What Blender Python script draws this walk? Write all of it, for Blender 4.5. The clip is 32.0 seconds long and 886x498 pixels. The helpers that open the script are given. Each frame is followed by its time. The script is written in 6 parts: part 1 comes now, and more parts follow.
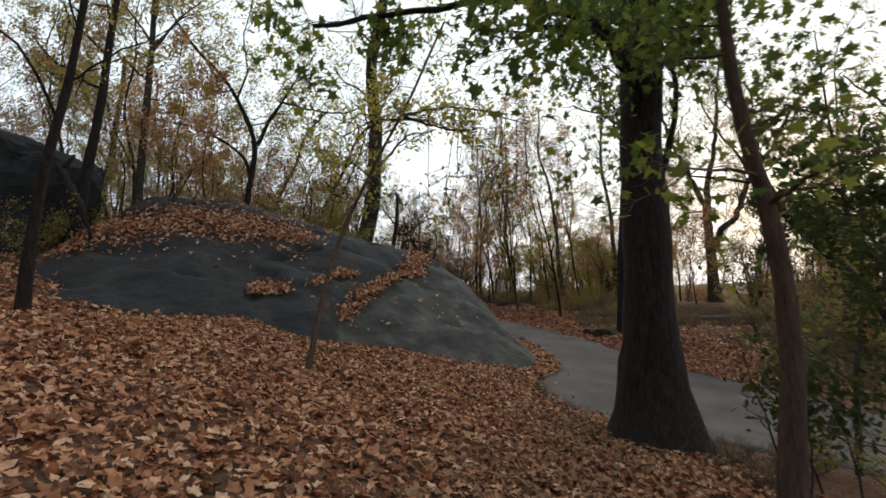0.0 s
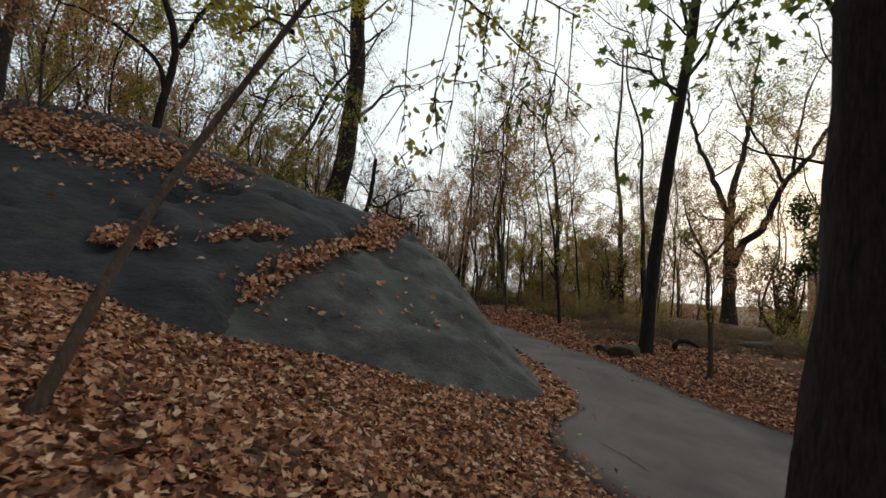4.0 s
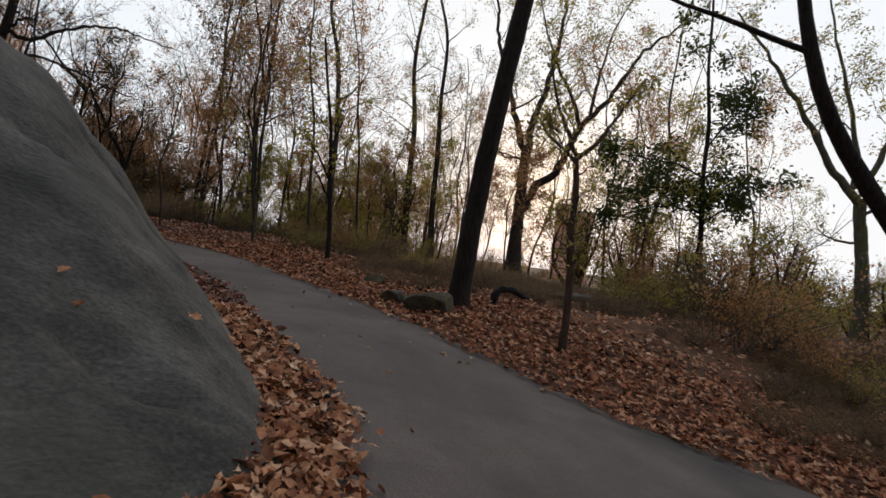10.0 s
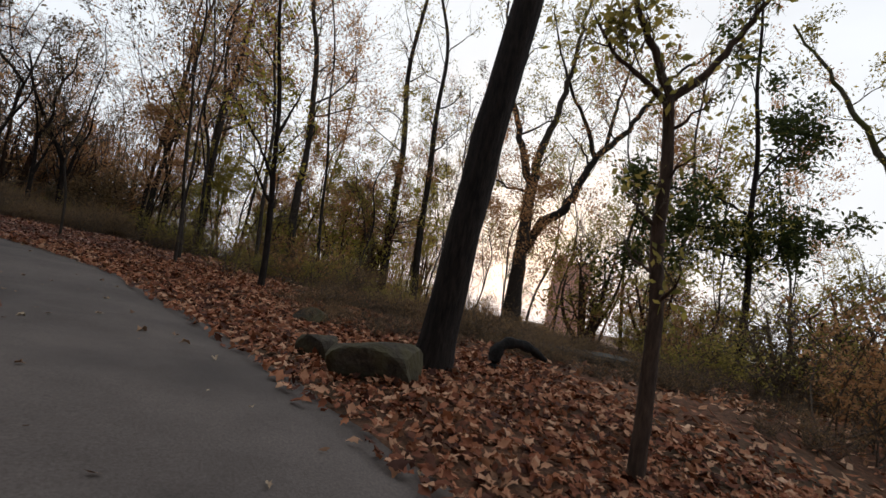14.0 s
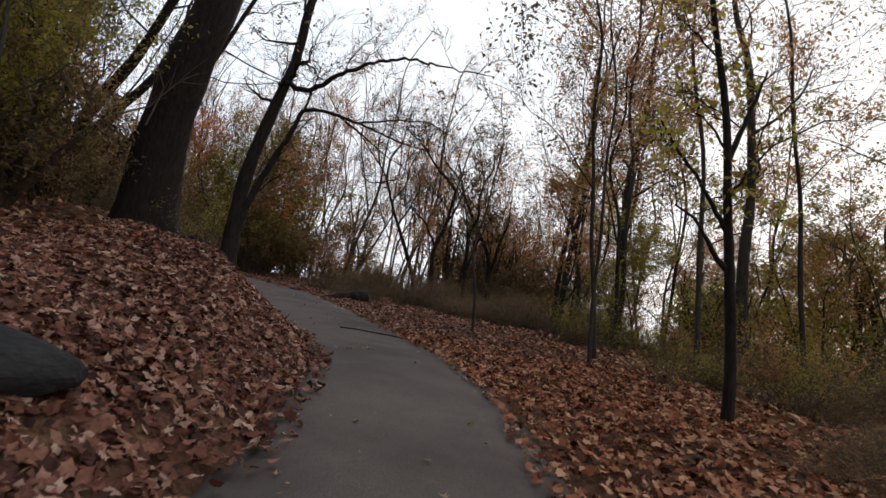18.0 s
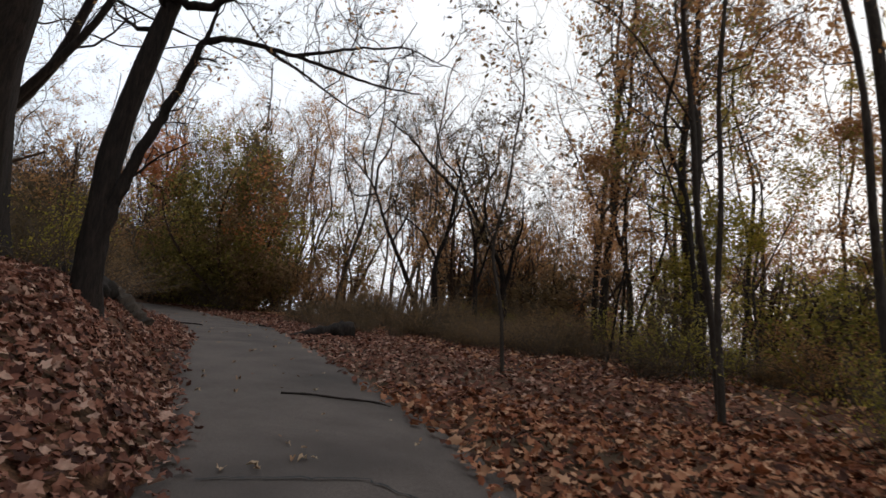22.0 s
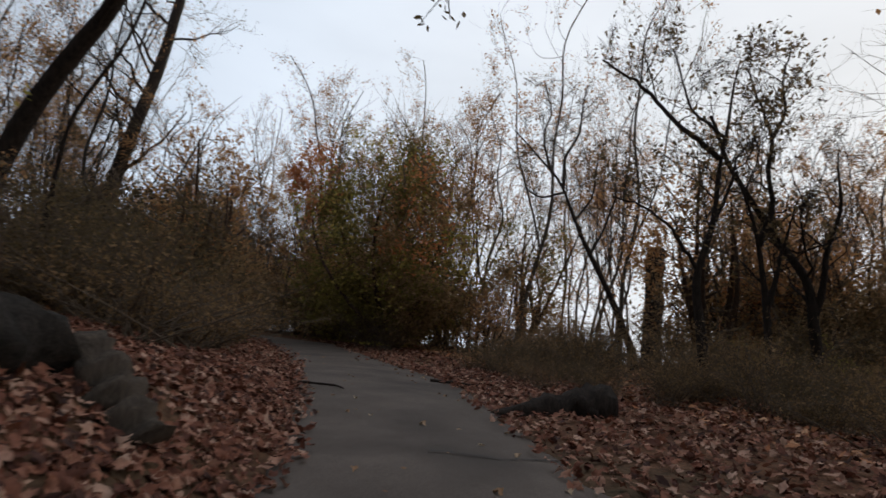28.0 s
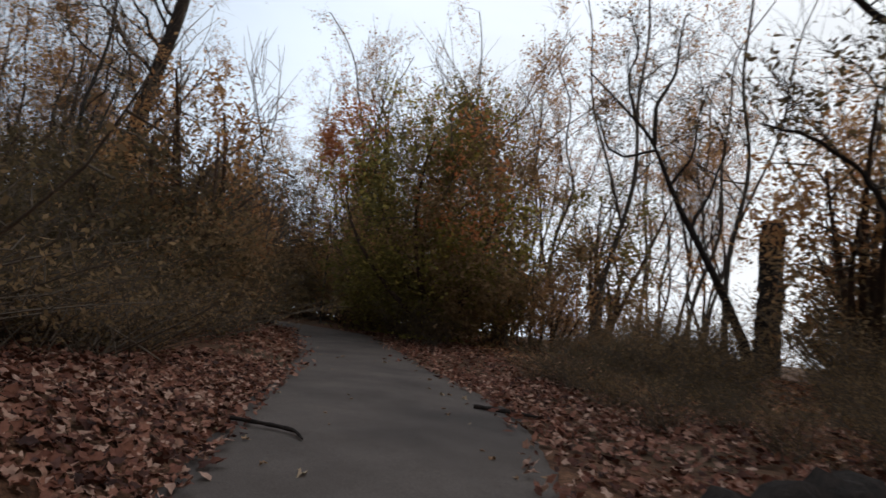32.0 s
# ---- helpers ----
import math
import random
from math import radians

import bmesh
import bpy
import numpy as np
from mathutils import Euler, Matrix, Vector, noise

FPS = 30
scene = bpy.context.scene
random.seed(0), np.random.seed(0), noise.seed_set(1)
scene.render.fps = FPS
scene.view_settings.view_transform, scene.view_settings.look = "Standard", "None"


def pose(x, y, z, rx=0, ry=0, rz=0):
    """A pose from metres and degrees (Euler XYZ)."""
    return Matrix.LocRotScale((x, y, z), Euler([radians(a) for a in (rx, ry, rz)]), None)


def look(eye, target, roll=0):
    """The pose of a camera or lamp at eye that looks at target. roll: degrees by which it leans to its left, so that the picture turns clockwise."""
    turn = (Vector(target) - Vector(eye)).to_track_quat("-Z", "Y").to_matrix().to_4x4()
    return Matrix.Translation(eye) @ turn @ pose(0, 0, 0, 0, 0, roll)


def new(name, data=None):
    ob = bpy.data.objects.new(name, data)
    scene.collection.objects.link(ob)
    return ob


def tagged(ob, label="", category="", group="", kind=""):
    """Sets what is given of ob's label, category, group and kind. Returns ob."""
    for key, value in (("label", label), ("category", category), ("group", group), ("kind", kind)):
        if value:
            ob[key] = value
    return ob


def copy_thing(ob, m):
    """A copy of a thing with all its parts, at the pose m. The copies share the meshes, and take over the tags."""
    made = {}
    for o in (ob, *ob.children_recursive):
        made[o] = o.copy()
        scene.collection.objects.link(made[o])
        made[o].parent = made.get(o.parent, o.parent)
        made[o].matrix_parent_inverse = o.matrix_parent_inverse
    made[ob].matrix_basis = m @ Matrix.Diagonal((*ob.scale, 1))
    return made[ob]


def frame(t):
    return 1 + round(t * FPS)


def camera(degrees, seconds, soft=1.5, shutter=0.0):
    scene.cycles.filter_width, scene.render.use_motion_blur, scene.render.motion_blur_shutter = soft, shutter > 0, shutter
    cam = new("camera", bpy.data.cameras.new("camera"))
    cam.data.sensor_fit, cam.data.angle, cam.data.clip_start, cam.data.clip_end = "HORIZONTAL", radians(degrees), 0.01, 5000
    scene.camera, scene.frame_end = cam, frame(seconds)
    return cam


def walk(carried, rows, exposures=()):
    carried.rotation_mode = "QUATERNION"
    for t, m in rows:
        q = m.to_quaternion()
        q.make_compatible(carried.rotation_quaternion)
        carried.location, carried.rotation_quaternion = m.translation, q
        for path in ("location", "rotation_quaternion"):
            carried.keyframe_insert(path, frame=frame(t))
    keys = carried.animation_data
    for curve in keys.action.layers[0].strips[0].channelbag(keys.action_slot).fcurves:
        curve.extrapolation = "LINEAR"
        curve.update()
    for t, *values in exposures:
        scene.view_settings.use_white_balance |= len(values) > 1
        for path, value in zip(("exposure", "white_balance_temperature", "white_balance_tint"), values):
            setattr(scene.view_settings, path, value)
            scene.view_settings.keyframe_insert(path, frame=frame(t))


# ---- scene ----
cam = camera(79.0, 32.0, soft=1.5, shutter=0.4)
# seconds, eye x y z, heading, pitch, roll (degrees)
PATH = [
    (0, 0.45, 0.17, 1.64, 0.5, 4.5, -2.2),
    (0.5, 0.32, 0.83, 1.62, 1.9, 4.5, 0.6),
    (1, 0.26, 1.52, 1.61, -0.3, 4.3, 0.5),
    (1.5, 0.27, 2.25, 1.58, -1.2, 4.4, 1.7),
    (2, 0.31, 3.00, 1.56, -1.1, 4.4, 2.8),
    (2.5, 0.37, 3.78, 1.52, -1.2, 4.3, 2.9),
    (4.5, 0.65, 6.60, 1.35, -1.5, 3.5, 3.7),
    (5, 0.76, 7.31, 1.29, -3.2, 2.1, 2.7),
    (5.5, 0.79, 8.03, 1.23, -3.9, 0.8, 3.4),
    (6, 0.88, 8.69, 1.17, -4.9, 1.2, 3.9),
    (6.5, 0.99, 9.39, 1.09, -6.2, 1.5, 3.7),
    (7, 1.04, 10.02, 1.03, -7.5, 1.6, 4.9),
    (7.5, 1.24, 10.72, 0.97, -11.9, 1.1, 4.6),
    (8, 1.45, 11.32, 0.92, -17.4, 0.6, 4.1),
    (8.5, 1.66, 11.86, 0.88, -21.1, 0.4, 4.2),
    (9, 2.00, 12.47, 0.82, -26.5, 0.8, 3.2),
    (9.5, 2.24, 13.05, 0.74, -26.1, 0.8, 5.2),
    (10, 2.49, 13.64, 0.65, -25.7, 0.5, 7.5),
    (10.5, 2.74, 14.16, 0.59, -24.2, 0.3, 7.9),
    (11, 2.94, 14.70, 0.55, -25.4, 1.0, 9.1),
    (11.5, 3.17, 15.18, 0.51, -25.4, 2.0, 9.5),
    (12, 3.38, 15.64, 0.48, -26.0, 3.2, 9.2),
    (12.5, 3.91, 16.23, 0.44, -32.3, 5.4, 8.1),
    (13, 4.37, 16.82, 0.39, -34.5, 6.1, 8.0),
    (13.5, 4.69, 17.36, 0.38, -28.5, 5.4, 9.8),
    (14, 4.87, 17.77, 0.39, -25.5, 5.7, 10.6),
    (14.5, 5.06, 18.21, 0.40, -21.8, 5.4, 10.5),
    (15, 5.17, 18.72, 0.41, -8.3, 3.8, 11.4),
    (15.5, 5.21, 19.26, 0.44, -6.8, 4.8, 10.1),
    (17.5, 5.14, 22.05, 0.79, 13.4, 6.0, 9.1),
    (18, 4.95, 22.62, 0.83, 17.5, 6.1, 9.9),
    (18.5, 4.78, 23.18, 0.86, 16.0, 7.1, 8.9),
    (19, 4.62, 23.82, 0.88, 16.7, 7.5, 7.3),
    (19.5, 4.44, 24.43, 0.90, 16.3, 7.6, 6.4),
    (20, 4.25, 25.02, 0.92, 15.5, 8.1, 5.3),
    (20.5, 4.05, 25.65, 0.93, 16.6, 8.1, 5.5),
    (21, 3.83, 26.21, 0.94, 18.2, 8.1, 6.0),
    (21.5, 3.66, 26.74, 0.98, 16.8, 8.4, 4.9),
    (22, 3.47, 27.30, 1.00, 18.0, 8.4, 5.3),
    (22.5, 3.25, 27.85, 1.01, 23.1, 7.8, 7.2),
    (23, 3.10, 28.37, 1.04, 24.7, 7.9, 6.0),
    (23.5, 2.84, 28.91, 1.08, 26.2, 8.1, 6.1),
    (24, 2.52, 29.48, 1.11, 31.6, 7.7, 7.1),
    (24.5, 2.14, 30.06, 1.15, 35.0, 7.9, 6.5),
    (25, 1.69, 30.59, 1.18, 40.3, 8.6, 7.2),
    (25.5, 1.23, 31.09, 1.21, 41.9, 9.0, 7.9),
    (27.5, -1.06, 33.00, 1.33, 37.8, 9.6, 5.3),
    (28, -1.46, 33.56, 1.36, 34.4, 10.0, 5.1),
    (28.5, -1.77, 34.13, 1.39, 29.6, 10.2, 4.3),
    (29, -2.03, 34.58, 1.43, 31.5, 9.9, 5.3),
    (29.5, -2.34, 35.05, 1.46, 32.1, 9.7, 5.4),
    (30, -2.64, 35.59, 1.50, 29.2, 9.8, 3.7),
    (30.5, -2.94, 36.07, 1.54, 29.4, 9.8, 3.9),
    (31, -3.26, 36.50, 1.58, 33.3, 9.3, 6.0),
    (31.5, -3.57, 37.01, 1.62, 35.1, 8.4, 5.4),
    (32, -3.89, 37.46, 1.64, 40.8, 8.1, 6.1),
]


def carried_pose(x, y, z, yaw, pitch, roll):
    a, b = radians(yaw), radians(pitch)
    ahead = Vector((-math.sin(a) * math.cos(b), math.cos(a) * math.cos(b), math.sin(b)))
    return look((x, y, z), Vector((x, y, z)) + ahead, roll)


walk(cam, [(t, carried_pose(*row)) for t, *row in PATH],
     exposures=[(0, 0.38, 6450, 3), (2.5, 0.26, 6450, 2), (6, 0.06, 6500, 5), (9, 0.02, 6450, 9), (12, 0.0, 6450, 10), (15, 0.1, 6500, 10), (18, 0.25, 6650, 11),
                (21, 0.2, 6750, 11), (23, 0.18, 6750, 11), (25, 0.02, 6700, 11), (28, -0.1, 6600, 10), (30, 0.0, 6550, 10), (32, 0.1, 6500, 10)])

# ---- sky and sun: a hazy bright sky shortly before sunset ----
SUN_HEADING, SUN_HEIGHT = -33.0, 6.0
world = bpy.data.worlds.new("sky")
scene.world = world
world.use_nodes = True
wn, wl = world.node_tree.nodes, world.node_tree.links
wn.clear()
sky = wn.new("ShaderNodeTexSky")
sky.sky_type, sky.sun_disc = "NISHITA", False
sky.sun_elevation, sky.sun_rotation = radians(SUN_HEIGHT), radians(-SUN_HEADING)
sky.air_density, sky.dust_density = 1.2, 3.0
coord, mapping = wn.new("ShaderNodeTexCoord"), wn.new("ShaderNodeMapping")
mapping.inputs["Scale"].default_value = (1.5, 1.5, 5.0)
cloud = wn.new("ShaderNodeTexNoise")
cloud.inputs["Scale"].default_value, cloud.inputs["Detail"].default_value = 1.6, 5.0
ramp = wn.new("ShaderNodeValToRGB")
ramp.color_ramp.elements[0].position, ramp.color_ramp.elements[1].position = 0.32, 0.62
ramp.color_ramp.elements[0].color, ramp.color_ramp.elements[1].color = (0.86,) * 3 + (1,), (0.96,) * 3 + (1,)
veil = wn.new("ShaderNodeMixRGB")
veil.inputs[2].default_value = (8.3, 8.55, 9.05, 1)
# brighter round the low sun, duller behind
toward, shade = wn.new("ShaderNodeVectorMath"), wn.new("ShaderNodeMapRange")
toward.operation = "DOT_PRODUCT"
toward.inputs[1].default_value = (-math.sin(radians(SUN_HEADING)), math.cos(radians(SUN_HEADING)), 0.0)
shade.interpolation_type = "SMOOTHSTEP"
shade.inputs["From Min"].default_value, shade.inputs["From Max"].default_value = -0.9, 0.1
shade.inputs["To Min"].default_value, shade.inputs["To Max"].default_value = 0.3, 1.0
# faintly warm towards the sun, faintly blue away from it
hue_at, hue = wn.new("ShaderNodeMapRange"), wn.new("ShaderNodeMixRGB")
hue_at.inputs["From Min"].default_value, hue_at.inputs["From Max"].default_value = -0.1, 0.9
hue.inputs[1].default_value, hue.inputs[2].default_value = (0.90, 0.99, 1.09, 1), (1.01, 1.0, 0.975, 1)
tint = wn.new("ShaderNodeMixRGB")
tint.blend_type = "MULTIPLY"
tint.inputs[0].default_value = 1.0
dull = wn.new("ShaderNodeMixRGB")
dull.blend_type = "MULTIPLY"
dull.inputs[0].default_value = 1.0
back, out = wn.new("ShaderNodeBackground"), wn.new("ShaderNodeOutputWorld")
back.inputs["Strength"].default_value = 0.116
for a, b in ((coord.outputs["Generated"], mapping.inputs[0]), (mapping.outputs[0], cloud.inputs["Vector"]),
             (cloud.outputs["Fac"], ramp.inputs[0]), (ramp.outputs[0], veil.inputs[0]), (sky.outputs[0], veil.inputs[1]),
             (coord.outputs["Generated"], toward.inputs[0]), (toward.outputs["Value"], shade.inputs[0]),
             (veil.outputs[0], tint.inputs[1]), (toward.outputs["Value"], hue_at.inputs[0]), (hue_at.outputs[0], hue.inputs[0]), (hue.outputs[0], tint.inputs[2]), (tint.outputs[0], dull.inputs[1]), (shade.outputs[0], dull.inputs[2]), (dull.outputs[0], back.inputs[0]), (back.outputs[0], out.inputs[0])):
    wl.new(a, b)
sun_data = bpy.data.lights.new("sun", "SUN")
sun_data.energy, sun_data.angle, sun_data.color = 1.0, radians(12), (1.0, 0.82, 0.62)
sun = new("sun", sun_data)
_h, _e = radians(SUN_HEADING), radians(SUN_HEIGHT)
sun.matrix_world = look((0, 0, 40), (math.sin(_h) * math.cos(_e), -math.cos(_h) * math.cos(_e), 40 - math.sin(_e)))


# ---- materials ----
def material(name, stops, scale=8.0, detail=6.0, rough=0.9, bump=0.3, bump_scale=None, fine=None, random_by="", spread=0.0,
             translucent=0.0, stretch=(1, 1, 1), metal=0.0, stain=None):
    """A node material: noise through colour stops, a second fine noise, relief, and per-object or per-island variation."""
    m = bpy.data.materials.new(name)
    m.use_nodes = True
    n, l = m.node_tree.nodes, m.node_tree.links
    bsdf = n["Principled BSDF"]
    bsdf.inputs["Roughness"].default_value, bsdf.inputs["Metallic"].default_value = rough, metal
    bsdf.inputs["Specular IOR Level"].default_value = 0.25
    co, mp = n.new("ShaderNodeTexCoord"), n.new("ShaderNodeMapping")
    mp.inputs["Scale"].default_value = stretch
    l.new(co.outputs["Object"], mp.inputs[0])
    tex = n.new("ShaderNodeTexNoise")
    tex.inputs["Scale"].default_value, tex.inputs["Detail"].default_value, tex.inputs["Roughness"].default_value = scale, detail, 0.65
    l.new(mp.outputs[0], tex.inputs["Vector"])
    cr = n.new("ShaderNodeValToRGB")
    while len(cr.color_ramp.elements) < len(stops):
        cr.color_ramp.elements.new(0.5)
    for e, (p, c) in zip(cr.color_ramp.elements, stops):
        e.position, e.color = p, (*c, 1)
    value = tex.outputs["Fac"]
    if random_by:
        src = n.new("ShaderNodeObjectInfo").outputs["Random"] if random_by == "object" else n.new("ShaderNodeNewGeometry").outputs["Random Per Island"]
        mix = n.new("ShaderNodeMix")
        mix.inputs[0].default_value = spread
        l.new(tex.outputs["Fac"], mix.inputs[2]), l.new(src, mix.inputs[3])
        value = mix.outputs[0]
    l.new(value, cr.inputs[0])
    colour = cr.outputs[0]
    if fine:
        t2 = n.new("ShaderNodeTexNoise")
        t2.inputs["Scale"].default_value, t2.inputs["Detail"].default_value = fine[0], 4.0
        l.new(mp.outputs[0], t2.inputs["Vector"])
        mr = n.new("ShaderNodeMapRange")
        mr.inputs["From Min"].default_value, mr.inputs["From Max"].default_value = 0.3, 0.7
        mr.inputs["To Min"].default_value, mr.inputs["To Max"].default_value = 1 - fine[1], 1 + fine[1]
        l.new(t2.outputs["Fac"], mr.inputs[0])
        mul = n.new("ShaderNodeMixRGB")
        mul.blend_type = "MULTIPLY"
        mul.inputs[0].default_value = 1.0
        l.new(colour, mul.inputs[1]), l.new(mr.outputs[0], mul.inputs[2])
        colour = mul.outputs[0]
    if stain:
        t3 = n.new("ShaderNodeTexNoise")
        t3.inputs["Scale"].default_value, t3.inputs["Detail"].default_value = stain[0], 3.0
        l.new(co.outputs["Object"], t3.inputs["Vector"])
        sr = n.new("ShaderNodeValToRGB")
        sr.color_ramp.elements[0].position, sr.color_ramp.elements[1].position = stain[1], stain[2]
        l.new(t3.outputs["Fac"], sr.inputs[0])
        sm = n.new("ShaderNodeMixRGB")
        sm.inputs[2].default_value = (*stain[3], 1)
        l.new(sr.outputs[0], sm.inputs[0]), l.new(colour, sm.inputs[1])
        colour = sm.outputs[0]
    l.new(colour, bsdf.inputs["Base Color"])
    if bump:
        bp = n.new("ShaderNodeBump")
        bp.inputs["Strength"].default_value = bump
        bp.inputs["Distance"].default_value = 0.03
        bt = tex
        if bump_scale:
            bt = n.new("ShaderNodeTexNoise")
            bt.inputs["Scale"].default_value, bt.inputs["Detail"].default_value = bump_scale, 6.0
            l.new(mp.outputs[0], bt.inputs["Vector"])
        l.new(bt.outputs["Fac"], bp.inputs["Height"]), l.new(bp.outputs[0], bsdf.inputs["Normal"])
    if translucent:
        tr, ad, om = n.new("ShaderNodeBsdfTranslucent"), n.new("ShaderNodeMixShader"), n["Material Output"]
        ad.inputs[0].default_value = translucent
        l.new(colour, tr.inputs[0]), l.new(bsdf.outputs[0], ad.inputs[1]), l.new(tr.outputs[0], ad.inputs[2])
        l.new(ad.outputs[0], om.inputs["Surface"])
    return m


ASPHALT = material("asphalt", [(0.35, (0.085, 0.066, 0.055)), (0.65, (0.130, 0.102, 0.086))], scale=0.7, rough=0.85, bump=0.35, bump_scale=120.0,
                   fine=(60.0, 0.25), stain=(0.45, 0.52, 0.75, (0.054, 0.043, 0.037)))
SOIL = material("leafy_soil", [(0.3, (0.045, 0.022, 0.013)), (0.5, (0.115, 0.053, 0.028)), (0.7, (0.19, 0.093, 0.050))], scale=9.0, rough=1.0, bump=0.9,
                bump_scale=14.0, fine=(45.0, 0.4), stain=(0.35, 0.5, 0.7, (0.06, 0.045, 0.025)))
ROCK = material("schist", [(0.32, (0.024, 0.021, 0.0175)), (0.5, (0.056, 0.050, 0.042)), (0.7, (0.110, 0.101, 0.085))], scale=0.9, rough=0.85, bump=0.8, bump_scale=13.0,
                fine=(24.0, 0.3), stretch=(1, 1.3, 2.2), stain=(0.55, 0.52, 0.74, (0.082, 0.079, 0.062)))
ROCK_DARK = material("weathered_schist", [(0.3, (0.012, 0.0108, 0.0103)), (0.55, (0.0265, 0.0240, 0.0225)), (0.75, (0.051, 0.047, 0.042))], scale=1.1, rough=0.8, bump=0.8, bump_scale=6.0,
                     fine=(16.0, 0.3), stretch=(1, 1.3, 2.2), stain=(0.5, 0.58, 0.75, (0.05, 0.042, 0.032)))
BARK = material("bark_grey", [(0.3, (0.022, 0.017, 0.013)), (0.7, (0.076, 0.060, 0.047))], scale=14.0, rough=0.95, bump=1.0, stretch=(1, 1, 0.22), fine=(40.0, 0.3),
                random_by="object", spread=0.25)
BARK_DARK = material("bark_dark", [(0.3, (0.010, 0.007, 0.0055)), (0.7, (0.036, 0.025, 0.019))], scale=16.0, rough=0.95, bump=1.0, stretch=(1, 1, 0.2), fine=(40.0, 0.3))
BARK_PALE = material("bark_mossy", [(0.3, (0.06, 0.05, 0.035)), (0.7, (0.17, 0.15, 0.10))], scale=12.0, rough=0.95, bump=0.9, stretch=(1, 1, 0.25), fine=(35.0, 0.3),
                     stain=(1.2, 0.5, 0.65, (0.11, 0.11, 0.03)))
DEADWOOD = material("deadwood", [(0.3, (0.022, 0.017, 0.013)), (0.7, (0.085, 0.065, 0.05))], scale=10.0, rough=1.0, bump=1.0, stretch=(1, 1, 0.2), fine=(50.0, 0.3))
TWIG = material("twig_bark", [(0.3, (0.058, 0.043, 0.031)), (0.7, (0.17, 0.125, 0.088))], scale=20.0, rough=0.95, bump=0.2)
LITTER = material("fallen_leaf", [(0.2, (0.078, 0.028, 0.015)), (0.42, (0.30, 0.110, 0.049)), (0.62, (0.46, 0.205, 0.098)), (0.84, (0.66, 0.41, 0.25))],
                  scale=3.0, rough=0.75, bump=0.25, bump_scale=30.0, random_by="island", spread=0.62, translucent=0.12, fine=(25.0, 0.25))
LITTER_DULL = material("old_fallen_leaf", [(0.2, (0.036, 0.013, 0.009)), (0.42, (0.155, 0.054, 0.032)), (0.62, (0.27, 0.113, 0.069)), (0.84, (0.50, 0.32, 0.235))],
                       scale=3.0, rough=0.75, bump=0.25, bump_scale=30.0, random_by="island", spread=0.62, translucent=0.12, fine=(25.0, 0.25))
# shaded copy of LITTER: colours darkened for the lower path edge, and redder
LITTER_RED_SHADED = material("red_fallen_leaf_shaded", [(0.2, (0.062, 0.020, 0.010)), (0.42, (0.24, 0.074, 0.032)), (0.62, (0.37, 0.138, 0.062)), (0.84, (0.53, 0.285, 0.16))],
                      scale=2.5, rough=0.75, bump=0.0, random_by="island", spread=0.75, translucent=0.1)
LITTER_ONE = material("fallen_leaf_single", [(0.1, (0.13, 0.06, 0.03)), (0.5, (0.30, 0.17, 0.09)), (0.9, (0.46, 0.36, 0.24))],
                      scale=12.0, rough=0.75, bump=0.25, random_by="object", spread=0.6, translucent=0.1)


BARK_BROWN = material("bark_brown", [(0.3, (0.035, 0.022, 0.015)), (0.7, (0.10, 0.06, 0.04))], scale=14.0, rough=0.95, bump=0.8, stretch=(1, 1, 0.22), fine=(40.0, 0.3))


def leaf_material(name, a, b, c):
    return material(name, [(0.15, a), (0.5, b), (0.85, c)], scale=1.2, rough=0.6, bump=0.0, random_by="island", spread=0.6, translucent=0.65)


LEAF_GREEN = leaf_material("leaf_green", (0.05, 0.08, 0.018), (0.115, 0.15, 0.03), (0.27, 0.26, 0.045))
LEAF_DARK_GREEN = leaf_material("leaf_dark_green", (0.028, 0.042, 0.013), (0.055, 0.072, 0.02), (0.11, 0.115, 0.03))
LEAF_MOSS = leaf_material("leaf_moss", (0.09, 0.08, 0.024), (0.185, 0.152, 0.042), (0.30, 0.22, 0.066))
LEAF_OLIVE = leaf_material("leaf_olive", (0.13, 0.125, 0.034), (0.31, 0.255, 0.06), (0.52, 0.38, 0.10))
LEAF_YELLOW = leaf_material("leaf_yellow", (0.16, 0.155, 0.03), (0.38, 0.315, 0.055), (0.56, 0.42, 0.09))
LEAF_BROWN = leaf_material("leaf_brown", (0.22, 0.105, 0.045), (0.43, 0.215, 0.09), (0.58, 0.34, 0.15))
LEAF_ORANGE = leaf_material("leaf_orange", (0.25, 0.085, 0.03), (0.52, 0.19, 0.07), (0.66, 0.29, 0.13))
LEAF_DARK = leaf_material("leaf_dark", (0.055, 0.042, 0.024), (0.125, 0.09, 0.045), (0.21, 0.14, 0.065))
LEAF_DRY = leaf_material("leaf_dry", (0.12, 0.078, 0.04), (0.25, 0.158, 0.078), (0.37, 0.235, 0.12))
STONE = material("field_stone", [(0.3, (0.034, 0.026, 0.018)), (0.7, (0.085, 0.066, 0.046))], scale=5.0, rough=0.9, bump=0.9, bump_scale=12.0, fine=(40.0, 0.3), stain=(3.0, 0.4, 0.62, (0.085, 0.070, 0.034)))
# rough near-black stone for the big boulder above the slope
BLACK_ROCK = material("black_rock", [(0.3, (0.006, 0.006, 0.006)), (0.7, (0.024, 0.024, 0.023))], scale=1.5, rough=0.8, bump=1.0, bump_scale=5.0, fine=(14.0, 0.4))
BLACK_BARK = material("rotten_bark", [(0.3, (0.008, 0.007, 0.006)), (0.7, (0.032, 0.026, 0.022))], scale=9.0, rough=1.0, bump=1.0, fine=(40.0, 0.4))
